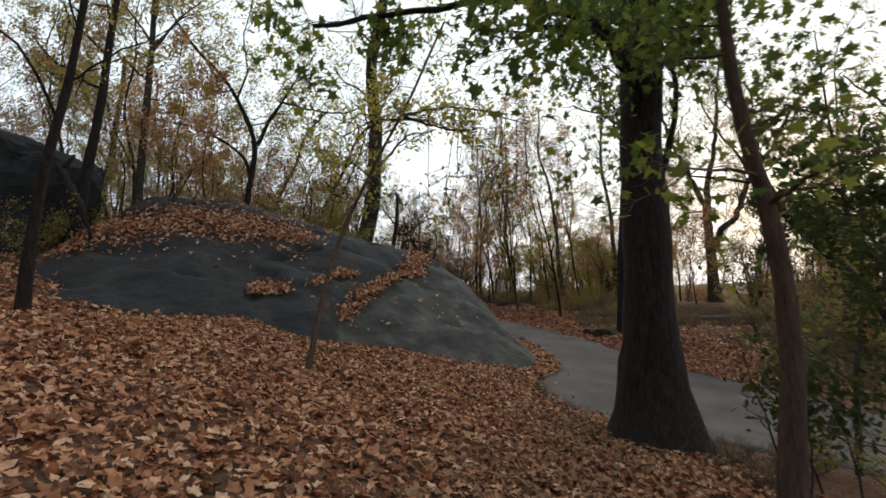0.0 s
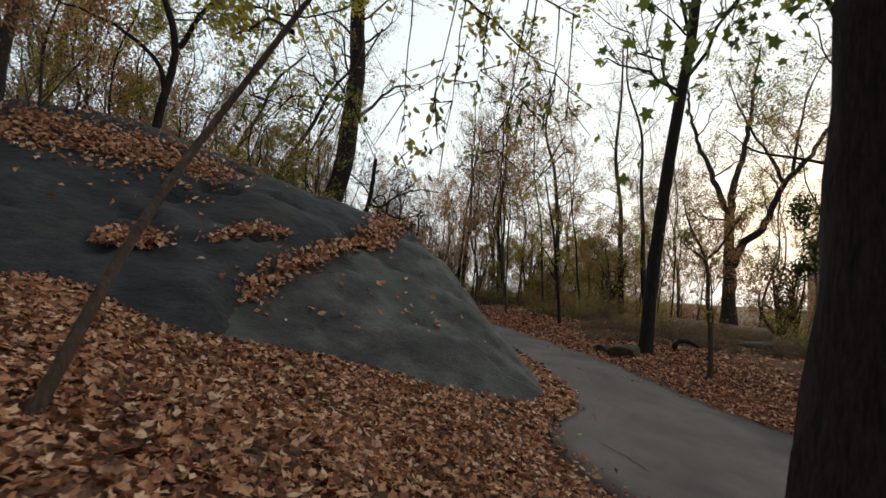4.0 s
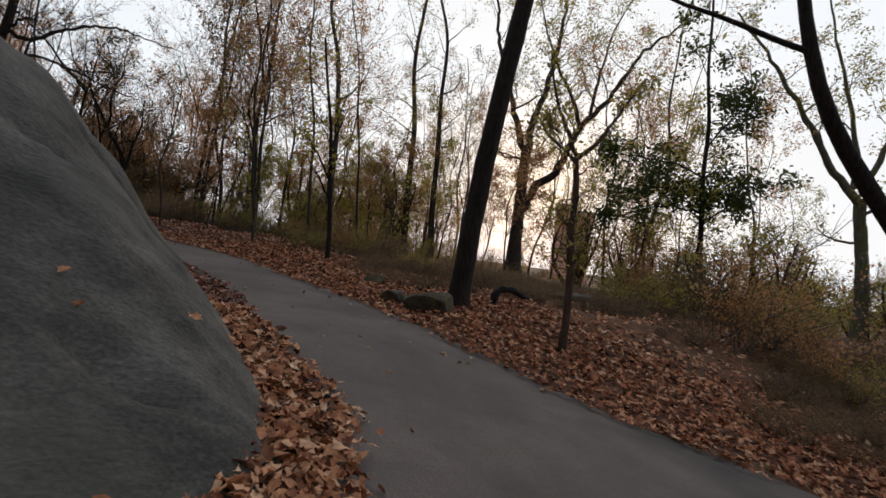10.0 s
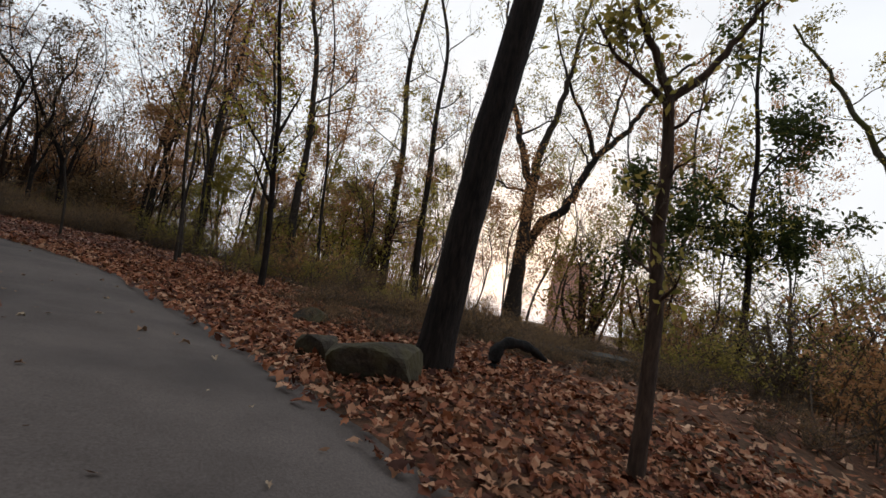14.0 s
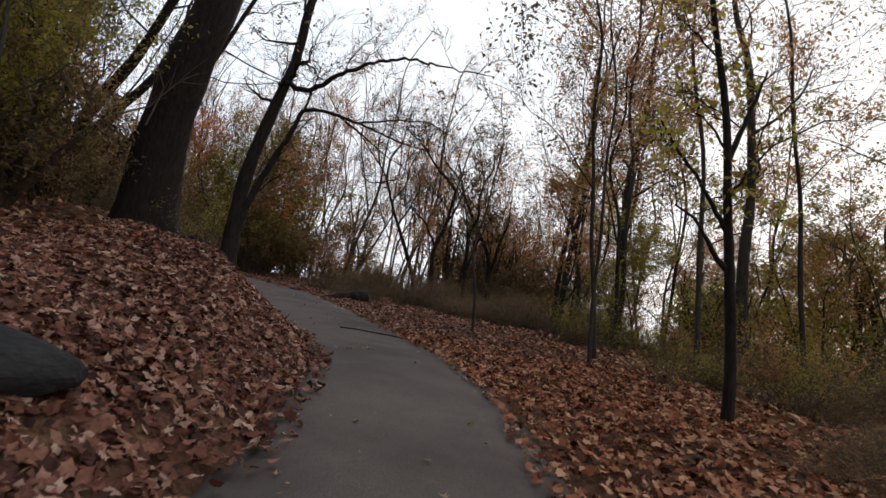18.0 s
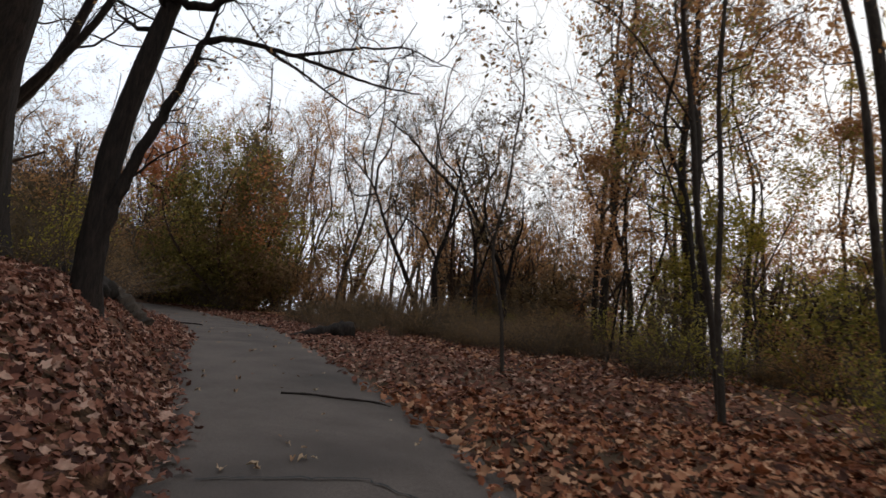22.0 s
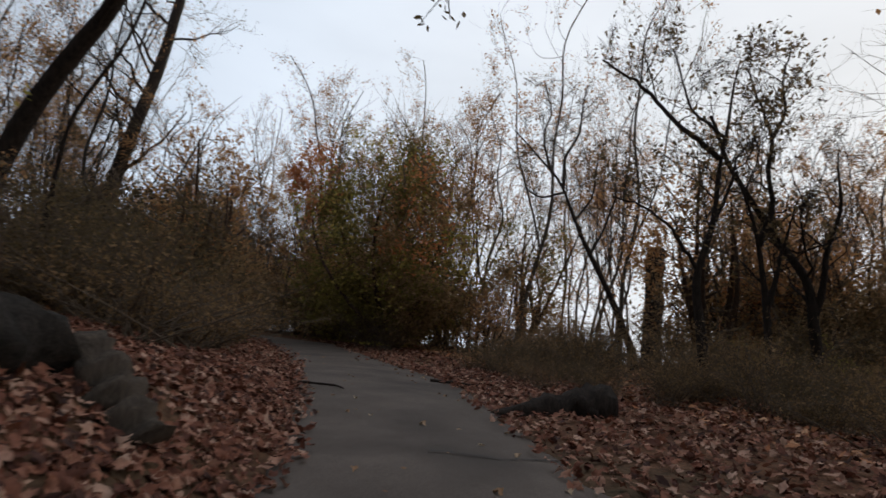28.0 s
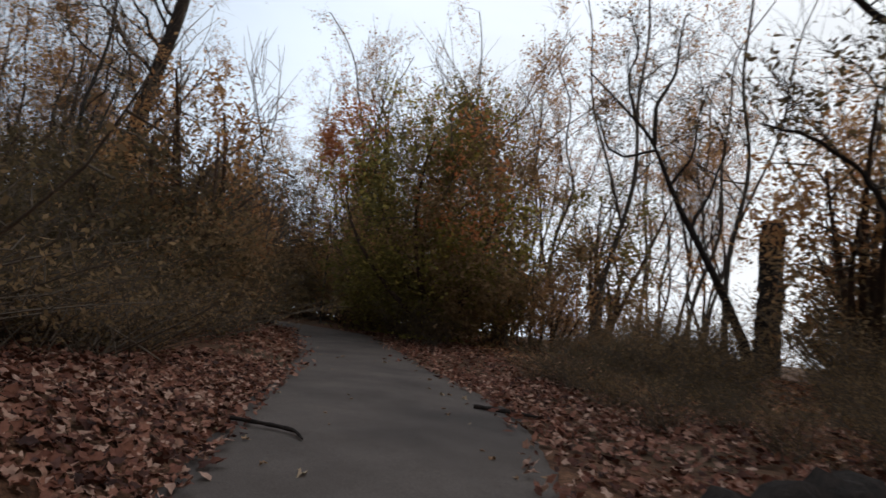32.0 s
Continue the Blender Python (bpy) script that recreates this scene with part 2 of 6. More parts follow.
PANE_FAR = material("far_window", [(0.3, (0.55, 0.31, 0.25)), (0.7, (0.66, 0.40, 0.32))], scale=2.0, rough=0.3, bump=0.0)
BRICK = material("far_brick", [(0.3, (0.86, 0.46, 0.34)), (0.7, (0.92, 0.54, 0.42))], scale=2.0, rough=0.9, bump=0.1)


# ---- mesh helpers ----
def mesh_object(name, verts, faces, mat, parent=None, label="", smooth=False):
    me = bpy.data.meshes.new(name)
    if isinstance(faces, np.ndarray):
        verts = np.asarray(verts, np.float32)
        k = faces.shape[1]
        me.vertices.add(len(verts)), me.loops.add(faces.size), me.polygons.add(len(faces))
        me.vertices.foreach_set("co", verts.ravel())
        me.loops.foreach_set("vertex_index", faces.astype(np.int32).ravel())
        me.polygons.foreach_set("loop_start", np.arange(0, faces.size, k, dtype=np.int32))
        me.polygons.foreach_set("loop_total", np.full(len(faces), k, np.int32))
        me.update(calc_edges=True)
    else:
        me.from_pydata([tuple(v) for v in verts], [], faces)
        me.update()
    me.materials.append(mat)
    if smooth:
        me.polygons.foreach_set("use_smooth", np.ones(len(me.polygons), bool))
    ob = new(name, me)
    if parent:
        ob.parent = parent
    if label:
        tagged(ob, label)
    return ob


class Tubes:
    """Collects tapered tubes as quads."""

    def __init__(self):
        self.v, self.f, self.n = [], [], 0

    def add(self, pts, radii, sides, rough=0.0, rng=None):
        pts, radii = np.asarray(pts, float), np.asarray(radii, float)
        d = np.gradient(pts, axis=0)
        d /= np.linalg.norm(d, axis=1, keepdims=True) + 1e-9
        ref = np.array([0.0, 0, 1]) if abs(d[0, 2]) < 0.8 else np.array([1.0, 0, 0])
        u = np.cross(d, ref)
        u /= np.linalg.norm(u, axis=1, keepdims=True) + 1e-9
        w = np.cross(d, u)
        a = np.arange(sides) * 2 * np.pi / sides
        r = radii[:, None] * (1 + (rng.normal(0, rough, (len(pts), sides)) if rough else 0))
        ring = pts[:, None] + r[..., None] * (np.cos(a)[None, :, None] * u[:, None] + np.sin(a)[None, :, None] * w[:, None])
        k = len(pts)
        i = np.arange(k - 1)[:, None] * sides + np.arange(sides)[None]
        j = np.arange(k - 1)[:, None] * sides + (np.arange(sides)[None] + 1) % sides
        self.v.append(ring.reshape(-1, 3))
        self.f.append(np.stack([i, j, j + sides, i + sides], -1).reshape(-1, 4) + self.n)
        self.n += k * sides

    def build(self, name, mat, parent, label="", smooth=True):
        if not self.v:
            return None
        return mesh_object(name, np.concatenate(self.v), np.concatenate(self.f), mat, parent, label, smooth)


def leaf_outline(kind):
    """Outline of a leaf about 1 across, in its own plane, from the stalk round."""
    if kind == "maple":
        ang = np.radians([-90, -62, -28, -5, 22, 48, 70, 90, 110, 132, 158, 185, 208, 242])
        rad = np.array([0.18, 0.30, 0.46, 0.26, 0.56, 0.30, 0.34, 0.62, 0.34, 0.30, 0.56, 0.26, 0.46, 0.30])
        return np.stack([rad * np.cos(ang), rad * np.sin(ang)], 1)
    if kind == "oak":
        ang = np.radians([-90, -55, -20, 5, 35, 55, 90, 125, 145, 175, 200, 235])
        rad = np.array([0.50, 0.27, 0.36, 0.27, 0.40, 0.33, 0.54, 0.33, 0.40, 0.27, 0.36, 0.27])
        return np.stack([rad * np.cos(ang), rad * np.sin(ang)], 1)
    if kind == "oval":
        return np.array([[0, -0.5], [0.24, -0.12], [0.22, 0.2], [0, 0.5], [-0.22, 0.2], [-0.24, -0.12]])
    return np.array([[0, -0.5], [0.27, 0.0], [0, 0.5], [-0.27, 0.0]])


def leaves_mesh(name, places, normals, sizes, mat, kind, rng, parent=None, curl=0.25, label=""):
    """Many leaves in one mesh: each a fan round its middle, folded and curled."""
    n = len(places)
    out = leaf_outline(kind)
    k = len(out)
    normals = normals / (np.linalg.norm(normals, axis=1, keepdims=True) + 1e-9)
    t = rng.normal(size=(n, 3))
    u = np.cross(normals, t)
    u /= np.linalg.norm(u, axis=1, keepdims=True) + 1e-9
    w = np.cross(normals, u)
    pts = np.concatenate([out, [[0.0, 0.0]]])
    h = curl * rng.uniform(0.2, 1.4, (n, 1)) * rng.choice([-1, 1, 1], (n, 1)) * (pts[:, 0] ** 2 * 1.6 + rng.uniform(-0.8, 0.9, (n, 1)) * pts[:, 1] ** 2)[:]
    h = h + curl * 0.25 * rng.normal(size=(n, k + 1)) * 0.5
    s = np.asarray(sizes)[:, None]
    squeeze = rng.uniform(0.7, 1.0, (n, 1))
    v = places[:, None] + (s * pts[None, :, 0] * squeeze)[..., None] * u[:, None] + (s * pts[None, :, 1])[..., None] * w[:, None] + (s * h)[..., None] * normals[:, None]
    if kind == "diamond":
        v = v[:, :4]
        f = np.array([[0, 1, 2, 3]])[None] + np.arange(n)[:, None, None] * 4
        return mesh_object(name, v.reshape(-1, 3), f.reshape(-1, 4), mat, parent, label)
    base = np.arange(n)[:, None, None] * (k + 1)
    i = np.arange(k)
    f = np.stack([np.full(k, k), i, (i + 1) % k], 1)[None] + base
    return mesh_object(name, v.reshape(-1, 3), f.reshape(-1, 3), mat, parent, label)


# ---- the lie of the land ----
LEFT = np.array([(31.0, -15.0), (12.0, 4.0), (7.5, 8.6), (4.6, 11.6), (3.1, 13.2), (2.65, 14.4), (2.8, 15.6), (3.5, 16.8), (3.8, 18.0), (3.5, 19.4), (3.2, 20.8), (3.15, 22.7), (3.1, 24.4),
                 (2.6, 26.2), (1.3, 29.3), (0.0, 31.0), (-1.6, 32.6), (-4.0, 35.2), (-5.4, 37.0), (-7.7, 39.2), (-10.5, 41.5), (-12.9, 43.6), (-16.4, 46.5), (-25.0, 52.0), (-48.0, 55.0)])
RIGHT = np.array([(37.0, -9.5), (20.0, 7.5), (14.5, 12.6), (11.6, 15.4), (10.7, 16.2), (9.6, 17.2), (8.6, 18.4), (7.7, 19.3), (7.1, 20.1), (6.6, 20.9), (6.2, 22.0), (6.0, 23.0), (5.7, 24.3),
                  (5.2, 26.2), (3.8, 29.8), (2.4, 32.2), (0.9, 34.0), (-1.2, 36.3), (-3.2, 38.6), (-5.8, 41.5), (-8.2, 44.6), (-10.8, 46.4), (-13.5, 48.2), (-22.5, 54.6), (-48.0, 59.0)])
CENTRE = (LEFT + RIGHT) / 2


def smooth(a, b, x):
    t = np.clip((x - a) / (b - a), 0, 1)
    return t * t * (3 - 2 * t)


def to_line(line, x, y):
    """Signed distance to a line of points (positive on its left, going along), vectorised."""
    best = np.full(np.shape(x), 1e9)
    side = np.zeros(np.shape(x))
    for (ax, ay), (bx, by) in zip(line[:-1], line[1:]):
        dx, dy = bx - ax, by - ay
        t = np.clip(((x - ax) * dx + (y - ay) * dy) / (dx * dx + dy * dy), 0, 1)
        px, py = x - ax - t * dx, y - ay - t * dy
        d = np.hypot(px, py)
        near = d < best
        best = np.where(near, d, best)
        side = np.where(near, np.sign(dx * (y - ay) - dy * (x - ax)), side)
    return best * side


def base_z(x, y):
    """The broad slope, on which the path lies."""
    xc = np.clip(x, -8, 16)
    yy = np.maximum(y, 13.0)
    z1 = -0.844 - 0.124 * (xc - 4) + 0.1036 * (yy - 18) + 0.06 * np.maximum(13.0 - np.maximum(y, -30), 0)
    z1 = z1 + np.clip(0.16 * (2.4 - x), 0, 1.2) * (1 - smooth(14.5, 21, y))
    z2 = np.interp(y, [22, 25, 27, 29, 34, 36, 41, 45, 50, 60, 80], [-0.57, -0.48, -0.37, -0.21, 0.0, 0.15, 0.40, 0.45, 0.65, 1.1, 1.6])
    w = smooth(18.5, 24, y)
    return z1 * (1 - w) + z2 * w


def rock_front(x):
    return np.where(x > -3, 14.95 + 0.73 * x, 12.75 + 0.12 * (x + 3))


def rock_z(x, y):
    """Height of the bare rock: a long slanting front, a steep end towards the path, a rounded top."""
    front = -0.55 - 0.1 * np.clip(x, -8, 0) + 0.62 * (y - rock_front(x)) + 0.45 * smooth(-4.0, -8.0, x)
    end = -0.75 + 1.15 * (3.29 - x)
    top = 3.5 + 0.05 * (y - 20) - 0.12 * (x + 3) + 0.24 * np.clip(-2.5 - x, 0, 5)
    s = 0.35
    return -s * np.log(np.exp(-front / s) + np.exp(-end / s) + np.exp(-top / s))


def ground_z(x, y):
    x, y = np.asarray(x, float), np.asarray(y, float)
    z = base_z(x, y)
    dl = to_line(LEFT, x, y)
    d = np.maximum(dl, 0)
    later = smooth(27, 31, y)
    hill = (0.38 + 0.12 * later + 0.38 * np.exp(-((y - 32.3) / 2.6) ** 2)) * np.minimum(d, 1.4) + 0.22 * np.clip(d - 1.4, 0, 1.4) + (0.05 + 0.05 * later) * np.clip(d - 2.8, 0, 9) + 0.1 * np.clip(d - 11.8, 0, 40)
    mask = smooth(2.5, 9.0, y - rock_front(x))
    hill = hill * (1 - 0.62 * smooth(38.5, 45, y - 0.3 * x))
    z = z + hill * np.where(y < 26, mask * (1 - smooth(22, 26, y)) + smooth(22, 26, y), 1)
    z = z + 2.2 * np.exp(-((x + 14) ** 2 / 36 + (y - 21.5) ** 2 / 34))
    z = z + 0.55 * np.exp(-((x + 11.2) ** 2 / 5 + (y - 14.2) ** 2 / 8))
    dr = np.maximum(-to_line(RIGHT, x, y), 0)
    z = z + np.where(dl < 0, 0.02 * np.clip(dr, 0, 5) - 0.03 * np.clip(dr - 5, 0, 15) - 0.11 * np.clip(dr - 20, 0, 40), 0) * smooth(12, 22, y)
    return z


def ground_at(x, y):
    return float(ground_z(np.array([x]), np.array([y]))[0])


def bumps(x, y, scale, amount, seed=0.0):
    return amount * (np.sin(x * scale + seed) * np.cos(y * scale * 1.13 + 1.7 * seed) + 0.6 * np.sin(x * scale * 2.3 + y * scale * 1.9 + seed * 2.1))


# ground: fine near the walk, coarse out to the horizon
def grid_lines(lo, hi, step, out_to):
    core = list(np.arange(lo, hi + 1e-6, step))
    low, high, s = [lo], [hi], step
    while high[-1] < out_to:
        s *= 1.35
        high.append(high[-1] + s), low.append(low[-1] - s)
    return np.array(low[:0:-1] + core + high[1:])


gx, gy = grid_lines(-32, 30, 0.4, 900), grid_lines(-8, 64, 0.4, 900)
GX, GY = np.meshgrid(gx, gy)
GZ = ground_z(GX, GY)
off_path = np.maximum(np.maximum(to_line(LEFT, GX, GY), -to_line(RIGHT, GX, GY)), 0)
GZ = GZ + (0.03 + bumps(GX, GY, 1.3, 0.03) + bumps(GX, GY, 4.1, 0.015, 2.0)) * smooth(0.1, 1.2, off_path) - 0.09 * (off_path <= 0.0)
nx, ny = len(gx), len(gy)
ii = (np.arange(ny - 1)[:, None] * nx + np.arange(nx - 1)[None]).ravel()
ground = mesh_object("ground", np.stack([GX, GY, GZ], -1).reshape(-1, 3), np.stack([ii, ii + 1, ii + nx + 1, ii + nx], 1), SOIL, smooth=True)
tagged(ground, "brown woodland floor covered with fallen leaves", "ground", kind="structure")


# asphalt path: a strip with a crowned, slightly raised surface and crumbling edges
def build_path():
    rng = np.random.default_rng(5)
    n_along, n_across = 560, 15

    def dense(line):
        s = np.r_[0, np.cumsum(np.hypot(*np.diff(line, axis=0).T))]
        t = np.linspace(0, s[-1], n_along)
        k = np.ones(9) / 9
        p = np.stack([np.interp(t, s, line[:, i]) for i in (0, 1)], 1)
        q = np.stack([np.convolve(np.pad(p[:, i], 4, mode="edge"), k, "valid") for i in (0, 1)], 1)
        return q
    a, b = dense(LEFT), dense(RIGHT)
    f = np.linspace(0, 1, n_across)
    verts = a[:, None] * (1 - f)[None, :, None] + b[:, None] * f[None, :, None]
    wob = rng.normal(0, 0.035, (n_along, 2))
    d = (b - a) / np.linalg.norm(b - a, axis=1, keepdims=True)
    verts[:, 0] += d * wob[:, :1]
    verts[:, -1] += d * wob[:, 1:]
    z = base_z(verts[..., 0], verts[..., 1]) + 0.05 * (1 - (2 * f - 1) ** 2)[None] + bumps(verts[..., 0], verts[..., 1], 0.9, 0.008, 3.0)
    v = np.concatenate([verts, z[..., None]], -1)
    skirt_l, skirt_r = v[:, :1].copy(), v[:, -1:].copy()
    skirt_l[..., 2] -= 0.15
    skirt_r[..., 2] -= 0.15
    v = np.concatenate([skirt_l, v, skirt_r], 1)
    m = n_across + 2
    i = (np.arange(n_along - 1)[:, None] * m + np.arange(m - 1)[None]).ravel()
    ob = mesh_object("path", v.reshape(-1, 3), np.stack([i, i + 1, i + m + 1, i + m], 1), ASPHALT, smooth=True)
    return tagged(ob, "worn grey asphalt footpath winding through the wood", "path", kind="structure")


path = build_path()


LEDGE = [(-3.1, 14.5), (-2.6, 15.1), (-2.2, 16.1), (-1.8, 17.2), (-1.1, 18.4), (-0.5, 19.2)]


def rock_top(x, y):
    """The rock's surface with its bedding; the slab on the uphill side of the ledge lies higher."""
    z = rock_z(x, y)
    z = z + np.sin((x * 0.55 + y * 0.9 + z * 1.7) * 2.1) * 0.04 + np.abs(np.sin((x * 0.3 - y * 0.5 + z * 2.4) * 1.9)) * 0.05
    z = z + bumps(x, y, 2.7, 0.02, 1.0) + bumps(x, y, 0.9, 0.05, 4.0)
    far = smooth(20.5, 25, y)
    z = z * (1 - far) + (ground_z(x, y) - 0.4) * far
    side = smooth(-10.3, -12.8, x)
    z = z * (1 - side) + (ground_z(x, y) - 0.4) * side
    return np.maximum(z, ground_z(x, y) - 1.2)


LONG_LEDGE = np.array([(-2.2, 11.0), (-2.4, 13.6), *LEDGE[1:], (0.4, 21.0), (1.0, 26.0)])


CREVICES = (((-4.44, 17.61), (-3.86, 17.80)), ((-5.18, 16.92), (-4.83, 17.07)), ((-2.91, 16.52), (-2.70, 16.93)), ((-1.93, 16.75), (-1.45, 17.40)), ((-5.14, 15.94), (-4.74, 15.99)), ((-2.99, 18.06), (-2.60, 18.27)))


def crevices(x, y):
    """Short dark clefts in the slabs."""
    cut = np.zeros_like(x)
    for (ax, ay), (bx, by) in CREVICES:
        q = np.clip(((x - ax) * (bx - ax) + (y - ay) * (by - ay)) / ((bx - ax) ** 2 + (by - ay) ** 2), 0, 1)
        gap = np.hypot(x - ax - q * (bx - ax), y - ay - q * (by - ay))
        cut = np.maximum(cut, 0.24 * np.exp(-(gap / 0.13) ** 2))
    return cut


def build_rock():
    root = new("rock_outcrop")
    xs, ys = np.linspace(-13, 3.9, 240), np.linspace(9.5, 27, 240)
    x, y = np.meshgrid(xs, ys)
    d = to_line(LONG_LEDGE, x, y)
    fine = np.array([noise.fractal(Vector((a * 0.8, b * 0.8, 0)), 1.0, 2.0, 6) for a, b in zip(x.ravel(), y.ravel())]).reshape(x.shape)
    ridged = np.array([noise.ridged_multi_fractal(Vector((a * 0.35 + b * 0.2, b * 0.9, 3)), 0.9, 2.1, 4, 1.0, 2.0) for a, b in zip(x.ravel(), y.ravel())]).reshape(x.shape)
    rough = np.array([noise.fractal(Vector((a * 2.6, b * 2.6, 7)), 0.8, 2.2, 4) for a, b in zip(x.ravel(), y.ravel())]).reshape(x.shape)
    pits = np.clip(np.array([noise.noise(Vector((a * 1.1 + 9, b * 2.3, 2))) for a, b in zip(x.ravel(), y.ravel())]).reshape(x.shape) - 0.42, 0, 1)
    z = rock_top(x, y) + 0.07 * fine + 0.028 * rough - 0.05 * np.clip(ridged - 1.2, 0, 1.5) - 0.5 * pits - crevices(x, y)
    n = len(xs)
    i = (np.arange(len(ys) - 1)[:, None] * n + np.arange(n - 1)[None]).ravel()
    faces = np.stack([i, i + 1, i + n + 1, i + n], 1)
    mid = d[:-1, :-1].ravel()
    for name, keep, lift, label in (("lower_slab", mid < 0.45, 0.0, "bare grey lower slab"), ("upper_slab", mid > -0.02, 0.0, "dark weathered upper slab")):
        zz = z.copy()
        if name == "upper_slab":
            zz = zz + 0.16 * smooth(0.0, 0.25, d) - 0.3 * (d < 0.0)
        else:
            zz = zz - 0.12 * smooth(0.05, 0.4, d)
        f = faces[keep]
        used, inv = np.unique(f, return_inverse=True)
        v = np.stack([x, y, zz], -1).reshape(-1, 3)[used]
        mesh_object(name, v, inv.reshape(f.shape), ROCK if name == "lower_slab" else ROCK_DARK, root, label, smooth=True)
    return tagged(root, "large grey schist outcrop with leaves caught in its ledges", "rock")


rock = build_rock()


# ---- trees ----
def tree(name, x, y, points, radius, seed, bark=None, leaf=None, leaf_count=0, leaf_size=0.07, leaf_kind="diamond", limbs=10, limb_from=0.35, limb_len=0.35, twigs=6, arm_limbs=None,
         label="", category="tree", z=None, spread=55.0, forks=(), arms=(), taper=0.22, subs=5, group="", up=0.35, sides=10, flare=1.35, single=True, sway=0.016, limb_r=1.0):
    """A tree with its foot at x, y. points: the trunk's line from the foot (dx, dy, height); radius at the foot.
    forks: (start share of the trunk, end dx, dy, height, radius share) for heavy limbs. arms: (radius at its root, at its tip,
    line) for limbs with a bent line of their own. single: each limb a part of its own."""
    rng = np.random.default_rng(seed)
    bark, root = bark or BARK, new(name)
    root.location = (x, y, ground_at(x, y) if z is None else z)
    pts = np.array([(0, 0, -0.3), *points], float)
    seg = np.r_[0, np.cumsum(np.linalg.norm(np.diff(pts, axis=0), axis=1))]
    t = np.linspace(0, seg[-1], 26)
    line = np.stack([np.interp(t, seg, pts[:, i]) for i in range(3)], 1)
    for _ in range(2):
        line[1:-1] = 0.25 * line[:-2] + 0.5 * line[1:-1] + 0.25 * line[2:]
    share = t / seg[-1]
    for c in (0, 1):
        line[:, c] += sway * seg[-1] * share * (np.sin(share * rng.uniform(7, 11) + rng.uniform(0, 6)) + 0.5 * np.sin(share * rng.uniform(16, 24) + rng.uniform(0, 6)))
    rad = radius * (1 - (1 - taper) * share ** 0.8)
    rad *= 1 + (flare - 1) * np.exp(-share * seg[-1] / (radius * 1.6 + 0.08))
    wood, fine = Tubes(), Tubes()
    wood.add(line, rad, sides, 0.05, rng)
    stems, made = [(line, rad)], []
    for start, ex, ey, eh, part in forks:
        i = int(start * 25)
        a, b = line[i], np.array([ex, ey, eh])
        s = np.linspace(0, 1, 14)[:, None]
        mid = (a + b) / 2 + np.array([(b - a)[0] * 0.15, (b - a)[1] * 0.15, -0.06 * np.linalg.norm(b - a)])
        arm = (1 - s) ** 2 * a + 2 * s * (1 - s) * mid + s ** 2 * b
        arm += np.linalg.norm(b - a) * 0.025 * s * np.sin(s * rng.uniform(8, 13) + rng.uniform(0, 6, 3))
        r = rad[i] * part * (1 - 0.8 * s[:, 0])
        limb = Tubes() if single else wood
        limb.add(arm, r, max(sides - 3, 5), 0.05, rng)
        made.append(limb)
        stems.append((arm, r))
    for r0, r1, way in arms:
        way = np.array(way, float)
        at = np.r_[0, np.cumsum(np.linalg.norm(np.diff(way, axis=0), axis=1))]
        u = np.linspace(0, at[-1], 4 * len(way))
        arm = np.stack([np.interp(u, at, way[:, i]) for i in range(3)], 1)
        arm[1:-1] = 0.25 * arm[:-2] + 0.5 * arm[1:-1] + 0.25 * arm[2:]
        arm[1:-1] += rng.normal(0, 0.004, (len(arm) - 2, 3)) * at[-1]
        r = r0 + (r1 - r0) * (u / at[-1]) ** 0.8
        limb = Tubes() if single else wood
        limb.add(arm, r, max(sides - 3, 5), 0.05, rng)
        made.append(limb)
        stems.append((arm, r))
    ends = []

    def grow(a, way, length, r, level):
        k = (8, 6, 4)[level - 1]
        s = np.linspace(0, 1, k)[:, None]
        bend = rng.normal(0, 0.2, 3) * length
        tip = a + way * length + np.array([0, 0, up * length * (0.5 if level < 3 else 0.2)])
        arm = (1 - s) * a + s * tip + 4 * s * (1 - s) * bend * 0.5
        arm[1:-1] += rng.normal(0, 0.022, (k - 2, 3)) * length
        if level == 1:
            limb = Tubes() if single else wood
            limb.add(arm, r * (1 - 0.82 * s[:, 0]), 5)
            made.append(limb)
        else:
            fine.add(arm, r * (1 - 0.75 * s[:, 0]), 4 if level == 2 else 3)
            ends.append(arm)
        if level < 3:
            for _ in range(subs if level == 1 else twigs):
                q = rng.uniform(0.2, 1.0)
                p = np.array([np.interp(q, s[:, 0], arm[:, c]) for c in range(3)])
                d = (tip - a) / (np.linalg.norm(tip - a) + 1e-9) + rng.normal(0, 0.6, 3)
                d /= np.linalg.norm(d)
                grow(p, d, length * rng.uniform(0.35, 0.65), max(r * (1 - 0.8 * q) * 0.55, 0.005), level + 1)
    height = pts[-1, 2]
    for n, (stem, r) in enumerate(stems):
        count = limbs if n == 0 else max(4, limbs // 2) if arm_limbs is None else arm_limbs
        lo = limb_from if n == 0 else 0.25
        for j in range(count):
            q = lo + (1 - lo) * (j + rng.uniform(0, 1)) / count
            idx = np.linspace(0, 1, len(stem))
            p = np.array([np.interp(q, idx, stem[:, c]) for c in range(3)])
            az, el = rng.uniform(0, 2 * np.pi), radians(90 - spread + rng.normal(0, 14))
            way = np.array([np.cos(az) * np.cos(el), np.sin(az) * np.cos(el), np.sin(el)])
            grow(p, way, height * limb_len * (1.15 - 0.7 * q) * rng.uniform(0.6, 1.2) * (1 if n == 0 else 0.7), max(np.interp(q, idx, r) * rng.uniform(0.25, 0.42) * limb_r, 0.01), 1)
    wood.build("trunk", bark, root)
    if single:
        for limb in made:
            limb.build("limb", bark, root)
    tagged(fine.build("twig_mass", TWIG if bark is not BARK_DARK else BARK_DARK, root, smooth=False), kind="stuff")
